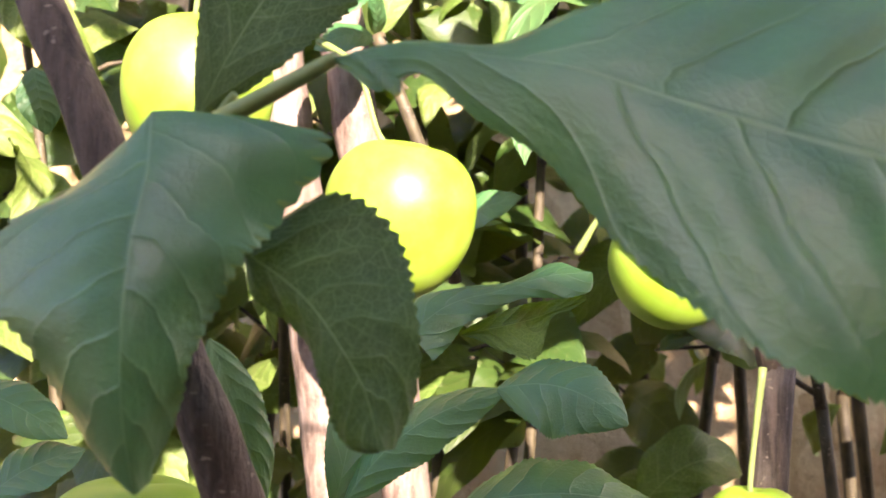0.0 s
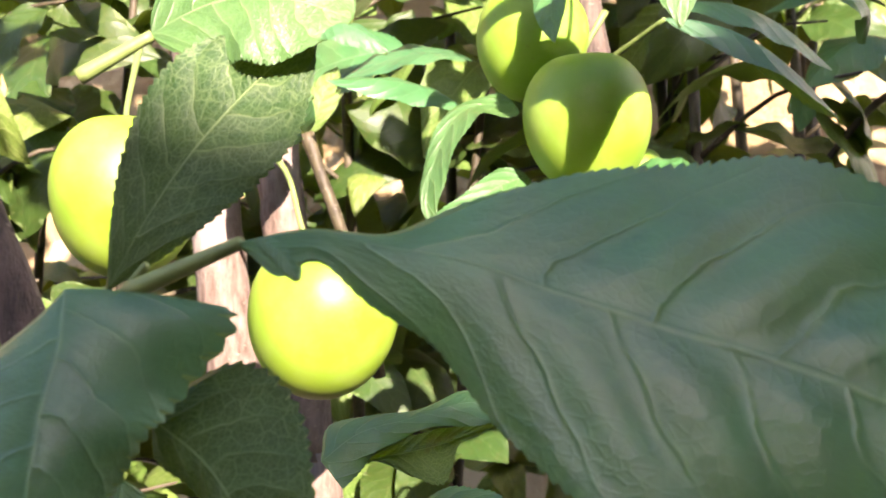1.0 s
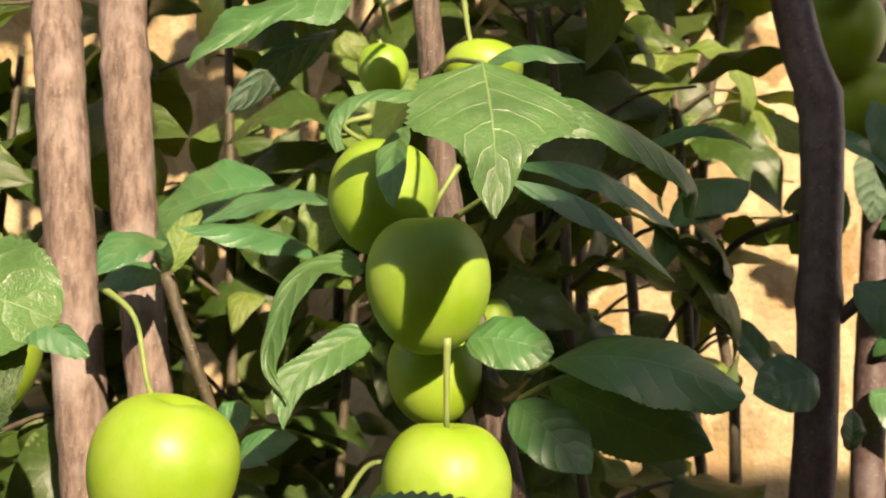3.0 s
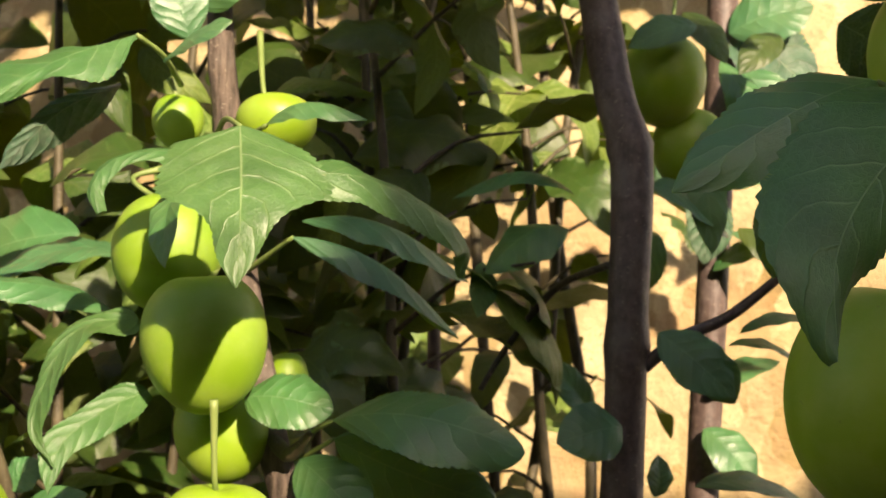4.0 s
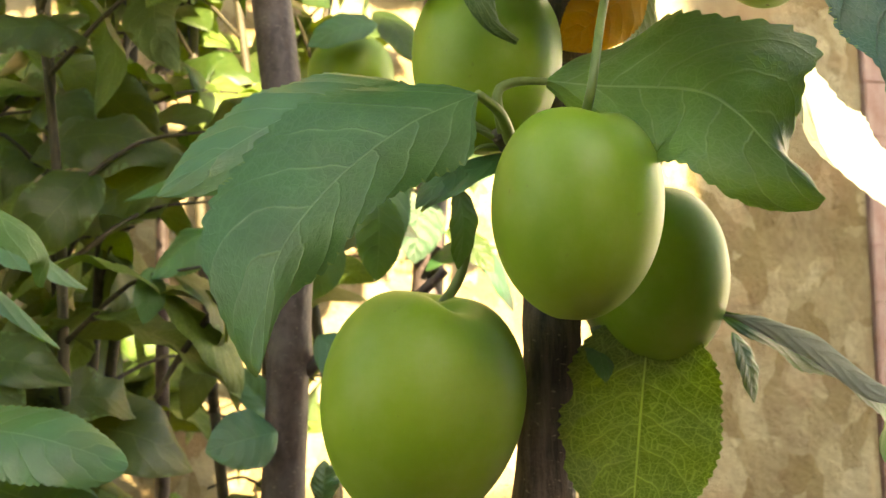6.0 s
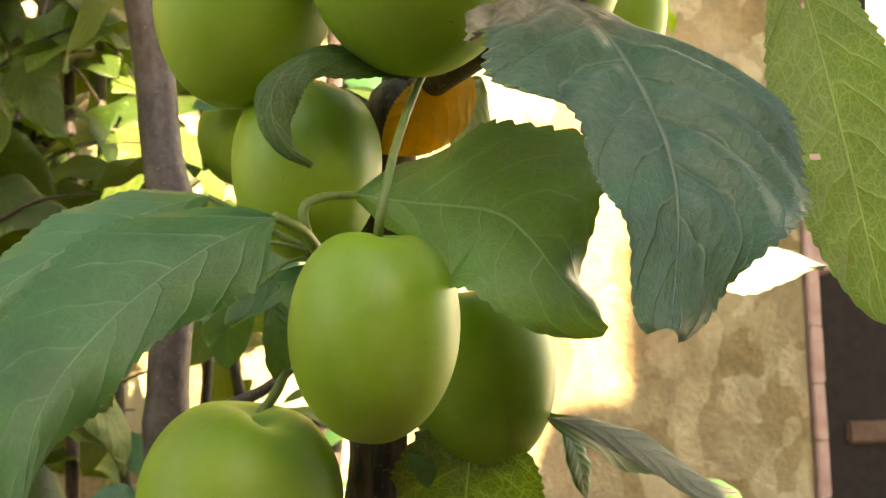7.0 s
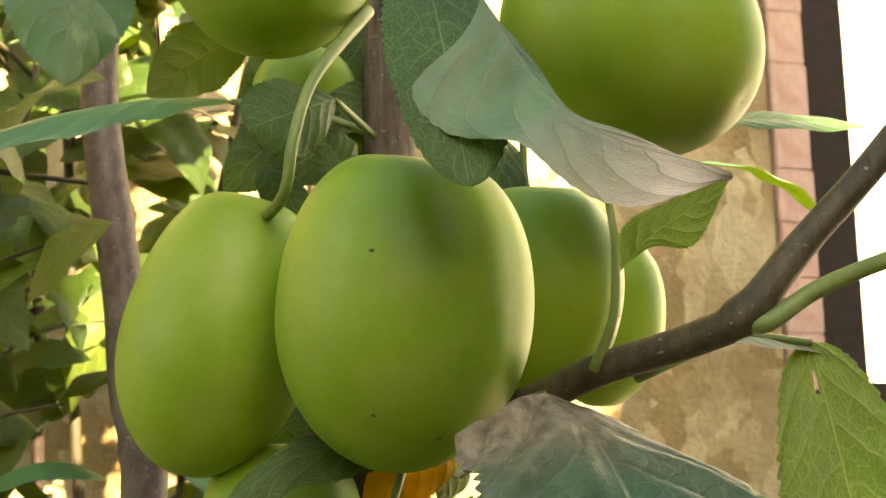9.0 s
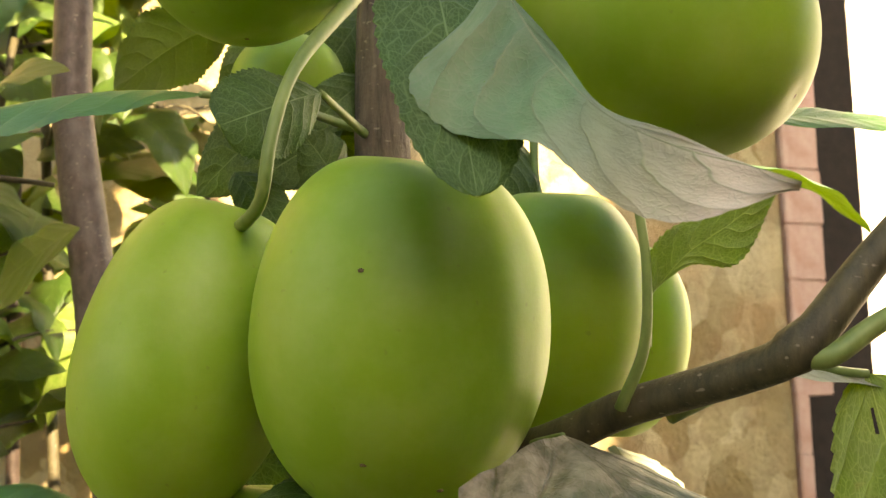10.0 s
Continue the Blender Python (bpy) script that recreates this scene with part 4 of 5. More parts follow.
leaf(tree_b, (0.0974, 0.4500, 1.2428), (0.1253, 0.4250, 1.2531), 0.0157, (-0.2, -0.8, 0.6), rib=[(0.0974, 0.4500, 1.2428), (0.1073, 0.4400, 1.2480), (0.1165, 0.4300, 1.2511), (0.1253, 0.4250, 1.2531)], left=(0.0006, 0.0013, 0.0032, 0.0050, 0.0057, 0.0053, 0.0050, 0.0021, 0.0010), right=(0.0004, 0.0009, 0.0026, 0.0050, 0.0075, 0.0079, 0.0071, 0.0029, 0.0009), rows=90, cols=8, fold=6, upper=LEAF_TOP)
plum((0.1194, 0.4372, 1.1315), 0.0474, 0.0551, (6, -4), stalk=[(0.1328, 0.4838, 1.1852), (0.1227, 0.4725, 1.1665)])
plum((0.1010, 0.4650, 1.1682), 0.0438, 0.0490, (0, 10), stalk=[(0.0951, 0.4875, 1.2064), (0.0840, 0.4800, 1.1996)])
plum((0.1248, 0.4800, 1.0973), 0.0399, 0.0441, (0, 0), stalk=[(0.1254, 0.4500, 1.1194)])
plum((0.1274, 0.4312, 1.0557), 0.0480, 0.0517, (0, 0), stalk=[(0.1253, 0.4125, 1.1100), (0.1262, 0.4200, 1.0818)])
plum((0.1424, 0.4800, 1.2262), 0.0341, 0.0264, (0, 0), stalk=[(0.1332, 0.4950, 1.2704), (0.1368, 0.4800, 1.2383)])
plum((0.1498, 0.4950, 1.1156), 0.0193, 0.0314, (0, 0))
plum((0.0997, 0.4950, 1.2287), 0.0220, 0.0245, (0, 0), stalk=[(0.0953, 0.4950, 1.2473)])
# ---- stems in the middle distance ----
tree_f = holder("plum_tree", (-0.0300, 0.5500, 0.0000), "leafless lower stem of a plum tree with pale sunlit bark", "tree", "plum trees")
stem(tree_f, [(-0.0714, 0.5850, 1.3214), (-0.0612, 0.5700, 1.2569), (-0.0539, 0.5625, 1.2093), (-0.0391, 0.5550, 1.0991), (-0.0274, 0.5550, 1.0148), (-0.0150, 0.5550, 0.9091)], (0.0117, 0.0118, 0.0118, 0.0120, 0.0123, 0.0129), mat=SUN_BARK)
tree_g = holder("plum_tree", (-0.0200, 0.5600, 0.0000), "slender plum tree stem with pale reddish sunlit bark", "tree", "plum trees")
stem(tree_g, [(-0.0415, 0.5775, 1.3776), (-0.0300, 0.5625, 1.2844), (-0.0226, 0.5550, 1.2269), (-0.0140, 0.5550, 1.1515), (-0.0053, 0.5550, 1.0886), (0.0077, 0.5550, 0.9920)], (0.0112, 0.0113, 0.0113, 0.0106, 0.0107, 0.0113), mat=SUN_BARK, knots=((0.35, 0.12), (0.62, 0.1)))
tree_c = holder("plum_tree", (0.3100, 0.5600, 0.0000), "plum tree with smooth purple-grey stem bent at a knot", "tree", "plum trees")
stem(tree_c, [(0.2940, 0.5900, 1.5400), (0.2955, 0.5870, 1.4720), (0.2971, 0.5850, 1.4054), (0.3093, 0.5850, 1.3262), (0.3145, 0.5700, 1.2696), (0.3214, 0.5625, 1.2324), (0.3174, 0.5550, 1.1649), (0.3153, 0.5550, 1.0978), (0.3116, 0.5550, 1.0327)], (0.0084, 0.0090, 0.0096, 0.0104, 0.0106, 0.0110, 0.0102, 0.0103, 0.0110), mat=SMOOTH_BARK, rough=0.06, knots=((0.6, 0.12), (0.8, 0.15)))
tree_h = holder("plum_tree", (0.4200, 0.7500, 0.0000), "thin dark plum stem before the stone wall", "tree", "plum trees")
stem(tree_h, [(0.4447, 0.7500, 1.4728), (0.4391, 0.7500, 1.3372), (0.4324, 0.7500, 1.1993), (0.4246, 0.7500, 1.0783), (0.4198, 0.7500, 0.9690)], (0.0104, 0.0108, 0.0107, 0.0109, 0.0111), mat=SMOOTH_BARK, rough=0.06)
plum((0.3597, 0.6300, 1.2960), 0.0496, 0.0546, (0, 0), stalk=[(0.3734, 0.6450, 1.3567), (0.3641, 0.6300, 1.3236)])
plum((0.3803, 0.6450, 1.2595), 0.0438, 0.0506, (0, 0))
leaf(tree_h, (0.4395, 0.7500, 1.3756), (0.5016, 0.7350, 1.3197), 0.0663, (0.1, -1, 0.3), bulge=0.06, fold=12, upper=DUSTY_TOP)
leaf(tree_h, (0.4201, 0.7275, 1.2513), (0.4151, 0.7200, 1.2002), 0.0371, (0.2, -1, 0.1), fold=14, upper=DUSTY_TOP)
leaf(tree_h, (0.4410, 0.7425, 1.2256), (0.4852, 0.7275, 1.1705), 0.0264, (0.2, -0.6, 0.7), bulge=0.15)
leaf(tree_c, (0.3280, 0.5400, 1.1447), (0.3604, 0.5250, 1.1140), 0.0298, (0.1, -1, 0.2), bulge=0.06, fold=10)
leaf(tree_c, (0.3466, 0.5325, 1.1366), (0.3633, 0.5325, 1.1113), 0.0217, (-0.2, -1, 0.1))
leaf(tree_c, (0.3097, 0.5400, 1.0996), (0.2763, 0.5325, 1.0915), 0.0308, (0, -0.9, 0.4), bulge=0.08)
leaf(tree_c, (0.3208, 0.6375, 1.1000), (0.2914, 0.6300, 1.1340), 0.0205, (0.3, -0.9, 0.1), fold=16)
leaf(tree_c, (0.2969, 0.6000, 1.2030), (0.2507, 0.5925, 1.1764), 0.0361, (0, -0.6, 0.8), bulge=0.2, fold=-12)
leaf(tree_c, (0.3053, 0.6225, 1.2256), (0.2356, 0.6150, 1.2195), 0.0235, (0, -0.4, 1), bulge=0.2, fold=-14)
leaf(tree_c, (0.2509, 0.6000, 1.1832), (0.2472, 0.5925, 1.1535), 0.0179, (0.4, -0.9, 0.1), fold=12)
leaf(tree_c, (0.3723, 0.5475, 1.1461), (0.4143, 0.5475, 1.1533), 0.0155, (0, -0.4, 0.9), bulge=0.12)
leaf(tree_c, (0.3664, 0.5475, 1.1398), (0.4058, 0.5475, 1.1295), 0.0154, (0, -0.4, 0.9), bulge=0.15)
leaf(tree_c, (0.3333, 0.5625, 1.0645), (0.3348, 0.5625, 1.0853), 0.0169, (0.4, -0.9, 0.1), fold=14)
leaf(tree_c, (0.3563, 0.5700, 1.0691), (0.4130, 0.5700, 1.0630), 0.0201, (0, -0.5, 0.9), bulge=0.12)
leaf(tree_c, (0.3694, 0.6000, 1.3203), (0.3305, 0.6000, 1.3051), 0.0235, (0, -0.8, 0.5), bulge=0.12)
leaf(tree_c, (0.3487, 0.6000, 1.2002), (0.3244, 0.6150, 1.1668), 0.0278, (0.2, -0.8, 0.3))
leaf(tree_c, (0.3424, 0.6000, 1.2280), (0.3984, 0.6300, 1.2058), 0.0317, (0, -0.7, 0.6), bulge=0.1)
leaf(tree_h, (0.4208, 0.7000, 1.3305), (0.4425, 0.6850, 1.2547), 0.0323, (0.2, -0.9, 0.4), bulge=0.1, fold=8, cup=-0.15, upper=LEAF_TOP)
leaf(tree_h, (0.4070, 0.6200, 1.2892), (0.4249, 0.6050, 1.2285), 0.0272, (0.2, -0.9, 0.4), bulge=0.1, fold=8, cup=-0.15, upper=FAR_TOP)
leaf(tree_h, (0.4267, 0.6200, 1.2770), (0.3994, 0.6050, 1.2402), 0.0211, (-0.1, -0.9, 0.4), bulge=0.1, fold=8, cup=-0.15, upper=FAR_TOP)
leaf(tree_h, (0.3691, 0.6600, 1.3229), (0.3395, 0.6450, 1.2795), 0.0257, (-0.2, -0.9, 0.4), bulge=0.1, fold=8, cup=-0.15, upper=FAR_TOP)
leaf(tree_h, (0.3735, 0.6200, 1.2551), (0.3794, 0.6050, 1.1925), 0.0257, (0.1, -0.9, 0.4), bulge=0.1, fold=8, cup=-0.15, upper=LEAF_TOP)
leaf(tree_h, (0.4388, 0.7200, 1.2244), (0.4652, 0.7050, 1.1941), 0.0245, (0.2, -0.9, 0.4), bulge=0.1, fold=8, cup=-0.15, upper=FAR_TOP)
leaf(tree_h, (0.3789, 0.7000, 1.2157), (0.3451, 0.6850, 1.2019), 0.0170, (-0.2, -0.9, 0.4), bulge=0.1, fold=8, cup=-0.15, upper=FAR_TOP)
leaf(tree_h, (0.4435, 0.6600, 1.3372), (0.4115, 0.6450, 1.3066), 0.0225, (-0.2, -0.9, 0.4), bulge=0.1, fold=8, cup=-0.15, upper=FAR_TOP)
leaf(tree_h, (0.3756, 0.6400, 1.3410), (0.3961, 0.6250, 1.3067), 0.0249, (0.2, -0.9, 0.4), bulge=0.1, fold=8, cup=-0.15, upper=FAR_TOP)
leaf(tree_h, (0.4398, 0.7350, 1.3609), (0.4940, 0.7200, 1.3790), 0.0461, (0, -0.9, 0.4), bulge=0.1)
leaf(tree_h, (0.4350, 0.7350, 1.2860), (0.3807, 0.7125, 1.2490), 0.0410, (0, -0.9, 0.4), bulge=0.1)
leaf(tree_h, (0.4435, 0.7350, 1.3373), (0.4729, 0.7125, 1.2791), 0.0454, (0.1, -1, 0.2), fold=12)
leaf(tree_h, (0.4307, 0.7350, 1.2549), (0.4759, 0.7200, 1.2655), 0.0339, (0, -0.7, 0.6), bulge=0.15)
leaf(tree_h, (0.4270, 0.7350, 1.1976), (0.4743, 0.7275, 1.2134), 0.0263, (0, -0.5, 0.8), bulge=0.15)
leaf(tree_h, (0.4215, 0.7350, 1.1155), (0.4690, 0.7275, 1.1385), 0.0259, (0, -0.5, 0.8), bulge=0.15)
leaf(tree_h, (0.4194, 0.7350, 1.0935), (0.4493, 0.7200, 1.0587), 0.0329, (0, -0.8, 0.5), bulge=0.1)
stem(tree_c, [(0.3243, 0.5513, 1.1284), (0.3392, 0.5437, 1.1423), (0.3638, 0.5400, 1.1538), (0.3881, 0.5250, 1.1759)], (0.0036, 0.0030, 0.0028, 0.0022), mat=SMOOTH_BARK, name='branch', count=20)
stem(tree_c, [(0.3087, 0.5625, 1.1796), (0.2909, 0.6000, 1.1708), (0.2679, 0.6150, 1.1407), (0.2539, 0.6225, 1.1161)], (0.0020, 0.0020, 0.0018, 0.0014), mat=TWIG, name='branch', count=20)
stem(tree_g, [(0.0065, 0.5175, 1.1387), (0.0136, 0.5175, 1.1191), (0.0220, 0.5175, 1.0972), (0.0325, 0.5250, 1.0654), (0.0385, 0.5400, 1.0320)], (0.0032, 0.0027, 0.0027, 0.0030, 0.0030), mat=TWIG, name='branch', count=20)
leaf(tree_g, (0.0065, 0.5175, 1.1387), (0.0070, 0.4950, 1.1561), 0.0082, (0.2, -1, 0), fold=14)
leaf(tree_g, (0.0073, 0.5175, 1.1382), (0.0192, 0.5250, 1.1700), 0.0150, (0, -1, 0.2), fold=14, upper=YOUNG_TOP)
leaf(tree_g, (0.0054, 0.5175, 1.1374), (-0.0199, 0.5100, 1.1313), 0.0196, (0, -0.7, 0.6), bulge=0.15)
leaf(tree_g, (0.0373, 0.5250, 1.0557), (0.0678, 0.5100, 1.0681), 0.0172, (0, -0.8, 0.5), bulge=0.1)
leaf(tree_g, (0.0305, 0.5250, 1.0702), (0.0459, 0.5250, 1.0803), 0.0174, (0, -0.8, 0.5), bulge=0.1)
# ---- the tree that the clip ends with ----
tree_e = holder("plum_tree", (0.3300, 0.3200, 0.0000), "plum tree in open shade with furrowed stem, large plums and leaves", "tree", "plum trees")
stem(tree_e, [(0.3972, 0.3450, 1.4432), (0.3883, 0.3375, 1.3686), (0.3868, 0.3375, 1.2577), (0.3797, 0.3300, 1.2377), (0.3752, 0.3300, 1.1765), (0.3734, 0.3300, 1.1337), (0.3698, 0.3300, 1.0888), (0.3652, 0.3300, 1.0389)], (0.0079, 0.0084, 0.0084, 0.0088, 0.0091, 0.0094, 0.0095, 0.0097), rough=0.14)
leaf(tree_e, (0.3340, 0.2722, 1.1964), (0.2741, 0.2363, 1.1225), 0.0474, (-0.1, -1, 0.35), rib=[(0.3340, 0.2722, 1.1964), (0.3127, 0.2625, 1.1846), (0.2924, 0.2528, 1.1673), (0.2781, 0.2438, 1.1471), (0.2741, 0.2363, 1.1225)], left=(0.0005, 0.0041, 0.0148, 0.0135, 0.0115, 0.0105, 0.0034, 0.0006, 0.0001), right=(0.0005, 0.0076, 0.0152, 0.0225, 0.0237, 0.0206, 0.0109, 0.0045, 0.0005), stalk=[(0.3494, 0.2925, 1.1885), (0.3427, 0.2812, 1.1939)], label="dark green leaf with a pale grey-green sheen", rows=110, cols=9, quilt=0.03, stalk_r=0.0016, fold=-4, cup=-0.1, wave=0.07, upper=SHADE_TOP)
leaf(tree_e, (0.3185, 0.3000, 1.2060), (0.2520, 0.2850, 1.1684), 0.0288, (-0.2, -0.9, 0.4), stalk=[(0.3479, 0.3000, 1.1907)], bulge=0.1, fold=-8)
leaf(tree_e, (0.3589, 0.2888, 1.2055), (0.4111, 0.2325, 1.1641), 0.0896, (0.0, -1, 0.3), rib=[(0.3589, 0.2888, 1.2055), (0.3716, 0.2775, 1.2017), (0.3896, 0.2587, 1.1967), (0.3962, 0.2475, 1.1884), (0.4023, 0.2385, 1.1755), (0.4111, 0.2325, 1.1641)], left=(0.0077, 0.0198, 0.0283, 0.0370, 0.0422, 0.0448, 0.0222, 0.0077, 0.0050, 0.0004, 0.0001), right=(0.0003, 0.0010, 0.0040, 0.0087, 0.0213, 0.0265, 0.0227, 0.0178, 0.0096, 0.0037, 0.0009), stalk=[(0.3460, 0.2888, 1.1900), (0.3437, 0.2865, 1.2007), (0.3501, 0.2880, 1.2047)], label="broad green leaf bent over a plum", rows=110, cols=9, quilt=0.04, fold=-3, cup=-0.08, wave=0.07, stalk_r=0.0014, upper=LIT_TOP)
leaf(tree_e, (0.4040, 0.2480, 1.2546), (0.4001, 0.1762, 1.1605), 0.0704, (0.08, -1, 0.3), rib=[(0.4040, 0.2480, 1.2546), (0.4107, 0.2370, 1.2449), (0.4136, 0.2230, 1.2296), (0.4134, 0.2090, 1.2140), (0.4115, 0.1960, 1.1988), (0.4077, 0.1860, 1.1824), (0.4001, 0.1762, 1.1605)], left=(0.0005, 0.0015, 0.0046, 0.0177, 0.0398, 0.0442, 0.0422, 0.0384, 0.0253, 0.0139, 0.0100, 0.0060, 0.0035), right=(0.0276, 0.0294, 0.0343, 0.0327, 0.0352, 0.0371, 0.0238, 0.0179, 0.0140, 0.0102, 0.0078, 0.0054, 0.0031), stalk=[(0.4000, 0.2800, 1.2510)], label="large dusty grey-green leaf with dry crinkled base", rows=130, cols=14, fold=-2, cup=-0.06, wave=0.07, stalk_r=0.0009, upper=DUSTY_TOP, teeth=36, quilt=0.1)
leaf(tree_e, (0.4795, 0.2475, 1.2672), (0.4850, 0.2250, 1.1640), 0.0370, (-0.35, -0.9, 0.1), stalk=[(0.4270, 0.2438, 1.2582), (0.4560, 0.2475, 1.2680)], label="yellow-green leaf with brown bitten holes", bulge=0.02, fold=12, cup=0.0, long=(0.5, 0.55), stalk_r=0.0014, upper=YOUNG_TOP, lower=YOUNG_TOP, rows=120, cols=12, holes=((0.12, 0.1, 0.028), (0.5, 0.55, 0.02)))
leaf(tree_e, (0.4450, 0.2470, 1.2647), (0.4899, 0.2460, 1.2637), 0.0092, (0, -0.7, 0.7), rib=[(0.4450, 0.2470, 1.2647), (0.4559, 0.2470, 1.2687), (0.4667, 0.2470, 1.2681), (0.4768, 0.2470, 1.2655), (0.4899, 0.2460, 1.2637)], left=(0.0006, 0.0010, 0.0023, 0.0021, 0.0021, 0.0020, 0.0011, 0.0006, 0.0002), right=(0.0002, 0.0007, 0.0029, 0.0046, 0.0046, 0.0024, 0.0016, 0.0005, 0.0002), label="narrow pale leaf rolled along its margin", rows=60, cols=6, fold=6, cup=0.1, wave=0.1, upper=PALE_UNDER, lower=YOUNG_TOP)
leaf(tree_e, (0.4237, 0.3150, 1.1412), (0.4858, 0.3210, 1.0929), 0.0345, (0.25, -0.8, 0.6), rib=[(0.4237, 0.3150, 1.1412), (0.4412, 0.3165, 1.1366), (0.4594, 0.3180, 1.1268), (0.4760, 0.3195, 1.1175), (0.4846, 0.3202, 1.1086), (0.4858, 0.3210, 1.0929)], left=(0.0001, 0.0003, 0.0018, 0.0053, 0.0068, 0.0048, 0.0172, 0.0030, 0.0003), right=(0.0002, 0.0040, 0.0091, 0.0124, 0.0067, 0.0066, 0.0113, 0.0070, 0.0004), stalk=[(0.3911, 0.3300, 1.1335), (0.4099, 0.3240, 1.1403)], label="curled pale leaf with a green veined tip", rows=110, cols=9, fold=3, cup=0.05, wave=0.06, upper=SHADE_TOP, lower=YOUNG_TOP)
# the curled leaf's sunlit upper side, put in as a pale blade over it
leaf(tree_e, (0.4221, 0.3082, 1.1409), (0.4896, 0.3150, 1.1155), 0.0158, (0.1, -0.9, 0.6), rib=[(0.4221, 0.3082, 1.1409), (0.4417, 0.3097, 1.1360), (0.4596, 0.3112, 1.1267), (0.4740, 0.3127, 1.1188), (0.4896, 0.3150, 1.1155)], left=(0.0001, 0.0010, 0.0030, 0.0047, 0.0079, 0.0064, 0.0028, 0.0009, 0.0000), right=(0.0001, 0.0003, 0.0032, 0.0055, 0.0053, 0.0062, 0.0054, 0.0019, 0.0002), rows=110, cols=9, fold=2, cup=-0.1, wave=0.04, upper=PALE_UNDER, lower=PALE_UNDER, teeth=0)
leaf(tree_e, (0.4002, 0.3150, 1.1408), (0.3918, 0.3150, 1.0737), 0.0511, (0.2, 0.9, -0.1), stalk=[(0.3836, 0.3225, 1.1361)], label="backlit green leaf with a net of pale veins", bulge=0.03, fold=4, long=(0.5, 0.6), upper=BACKLIT_TOP, lower=BACKLIT_TOP)
leaf(tree_e, (0.3760, 0.2850, 1.2478), (0.3431, 0.2640, 1.2094), 0.0168, (-0.2, -0.9, 0.5), rib=[(0.3760, 0.2850, 1.2478), (0.3570, 0.2740, 1.2425), (0.3426, 0.2680, 1.2390), (0.3339, 0.2660, 1.2314), (0.3322, 0.2640, 1.2216), (0.3359, 0.2630, 1.2139), (0.3431, 0.2640, 1.2094)], left=(0.0027, 0.0059, 0.0091, 0.0089, 0.0066, 0.0071, 0.0042, 0.0017, 0.0012), right=(0.0003, 0.0064, 0.0103, 0.0087, 0.0044, 0.0047, 0.0030, 0.0016, 0.0013), label="dark leaf curled round the front of a plum", rows=110, cols=9, fold=-8, cup=-0.15, wave=0.05, upper=NET_TOP)
leaf(tree_e, (0.4051, 0.3225, 1.2508), (0.3728, 0.3150, 1.2234), 0.0229, (0.1, -1, 0.1), label="yellowed leaf with brown spots", upper=YELLOW_TOP, lower=YELLOW_TOP, bulge=0.04, fold=6)
leaf(tree_e, (0.4104, 0.3300, 1.2536), (0.3978, 0.3225, 1.2241), 0.0200, (0.6, -0.7, 0.1), bulge=0.04, upper=YOUNG_TOP)
leaf(tree_e, (0.3786, 0.2137, 1.3421), (0.4146, 0.1718, 1.2930), 0.0459, (0.0, 1, 0.2), rib=[(0.3786, 0.2137, 1.3421), (0.3846, 0.2025, 1.3221), (0.3898, 0.1913, 1.3085), (0.3990, 0.1822, 1.3004), (0.4080, 0.1762, 1.2964), (0.4146, 0.1718, 1.2930)], left=(0.0004, 0.0023, 0.0091, 0.0230, 0.0228, 0.0123, 0.0128, 0.0119, 0.0081, 0.0020, 0.0004), right=(0.0000, 0.0003, 0.0009, 0.0016, 0.0022, 0.0020, 0.0022, 0.0020, 0.0012, 0.0001, 0.0000), label="pale grey-green leaf turned to show its underside", rows=110, cols=9, quilt=0.1, fold=-2, cup=0.05, wave=0.07, tooth=0.03, lower=FADED_UNDER)
leaf(tree_e, (0.4194, 0.2362, 1.2826), (0.4454, 0.2250, 1.3058), 0.0151, (0.1, -1, 0.15), rib=[(0.4194, 0.2362, 1.2826), (0.4268, 0.2325, 1.2914), (0.4359, 0.2287, 1.2980), (0.4454, 0.2250, 1.3058)], left=(0.0002, 0.0016, 0.0053, 0.0067, 0.0048, 0.0036, 0.0018, 0.0004, 0.0000), right=(0.0000, 0.0002, 0.0007, 0.0025, 0.0075, 0.0058, 0.0029, 0.0008, 0.0001), stalk=[(0.4193, 0.2385, 1.2726)], rows=110, cols=9, fold=3, cup=-0.05, upper=YOUNG_TOP, lower=YOUNG_TOP)
leaf(tree_e, (0.3723, 0.2400, 1.3603), (0.3712, 0.2025, 1.2954), 0.0282, (-0.1, -1, 0.2), bulge=0.04, fold=10, long=(0.6, 0.55), rows=110, upper=NET_TOP)
leaf(tree_e, (0.3615, 0.2950, 1.3400), (0.3350, 0.2775, 1.3255), 0.0233, (-0.2, -0.9, -0.1), stalk=[(0.3805, 0.3300, 1.3395)], bulge=0.04, fold=-6, long=(0.7, 0.45), upper=NET_TOP)
leaf(tree_e, (0.3313, 0.2850, 1.3347), (0.2605, 0.2625, 1.3110), 0.0184, (0, -0.45, 0.9), stalk=[(0.3769, 0.3300, 1.3411), (0.3505, 0.3000, 1.3385)], bulge=0.06, fold=-10, twist=15, rows=110)
leaf(tree_e, (0.2932, 0.1500, 1.3235), (0.2930, 0.1425, 1.2938), 0.0188, (0, -1, 0.3), fold=-10)
leaf(tree_e, (0.3699, 0.3150, 1.3193), (0.3584, 0.3075, 1.3333), 0.0184, (0.2, -0.9, 0.2), fold=10, upper=NET_TOP)
leaf(tree_e, (0.3419, 0.3075, 1.3216), (0.3537, 0.3000, 1.3041), 0.0145, (0.2, -0.9, 0.2), fold=10, upper=NET_TOP)
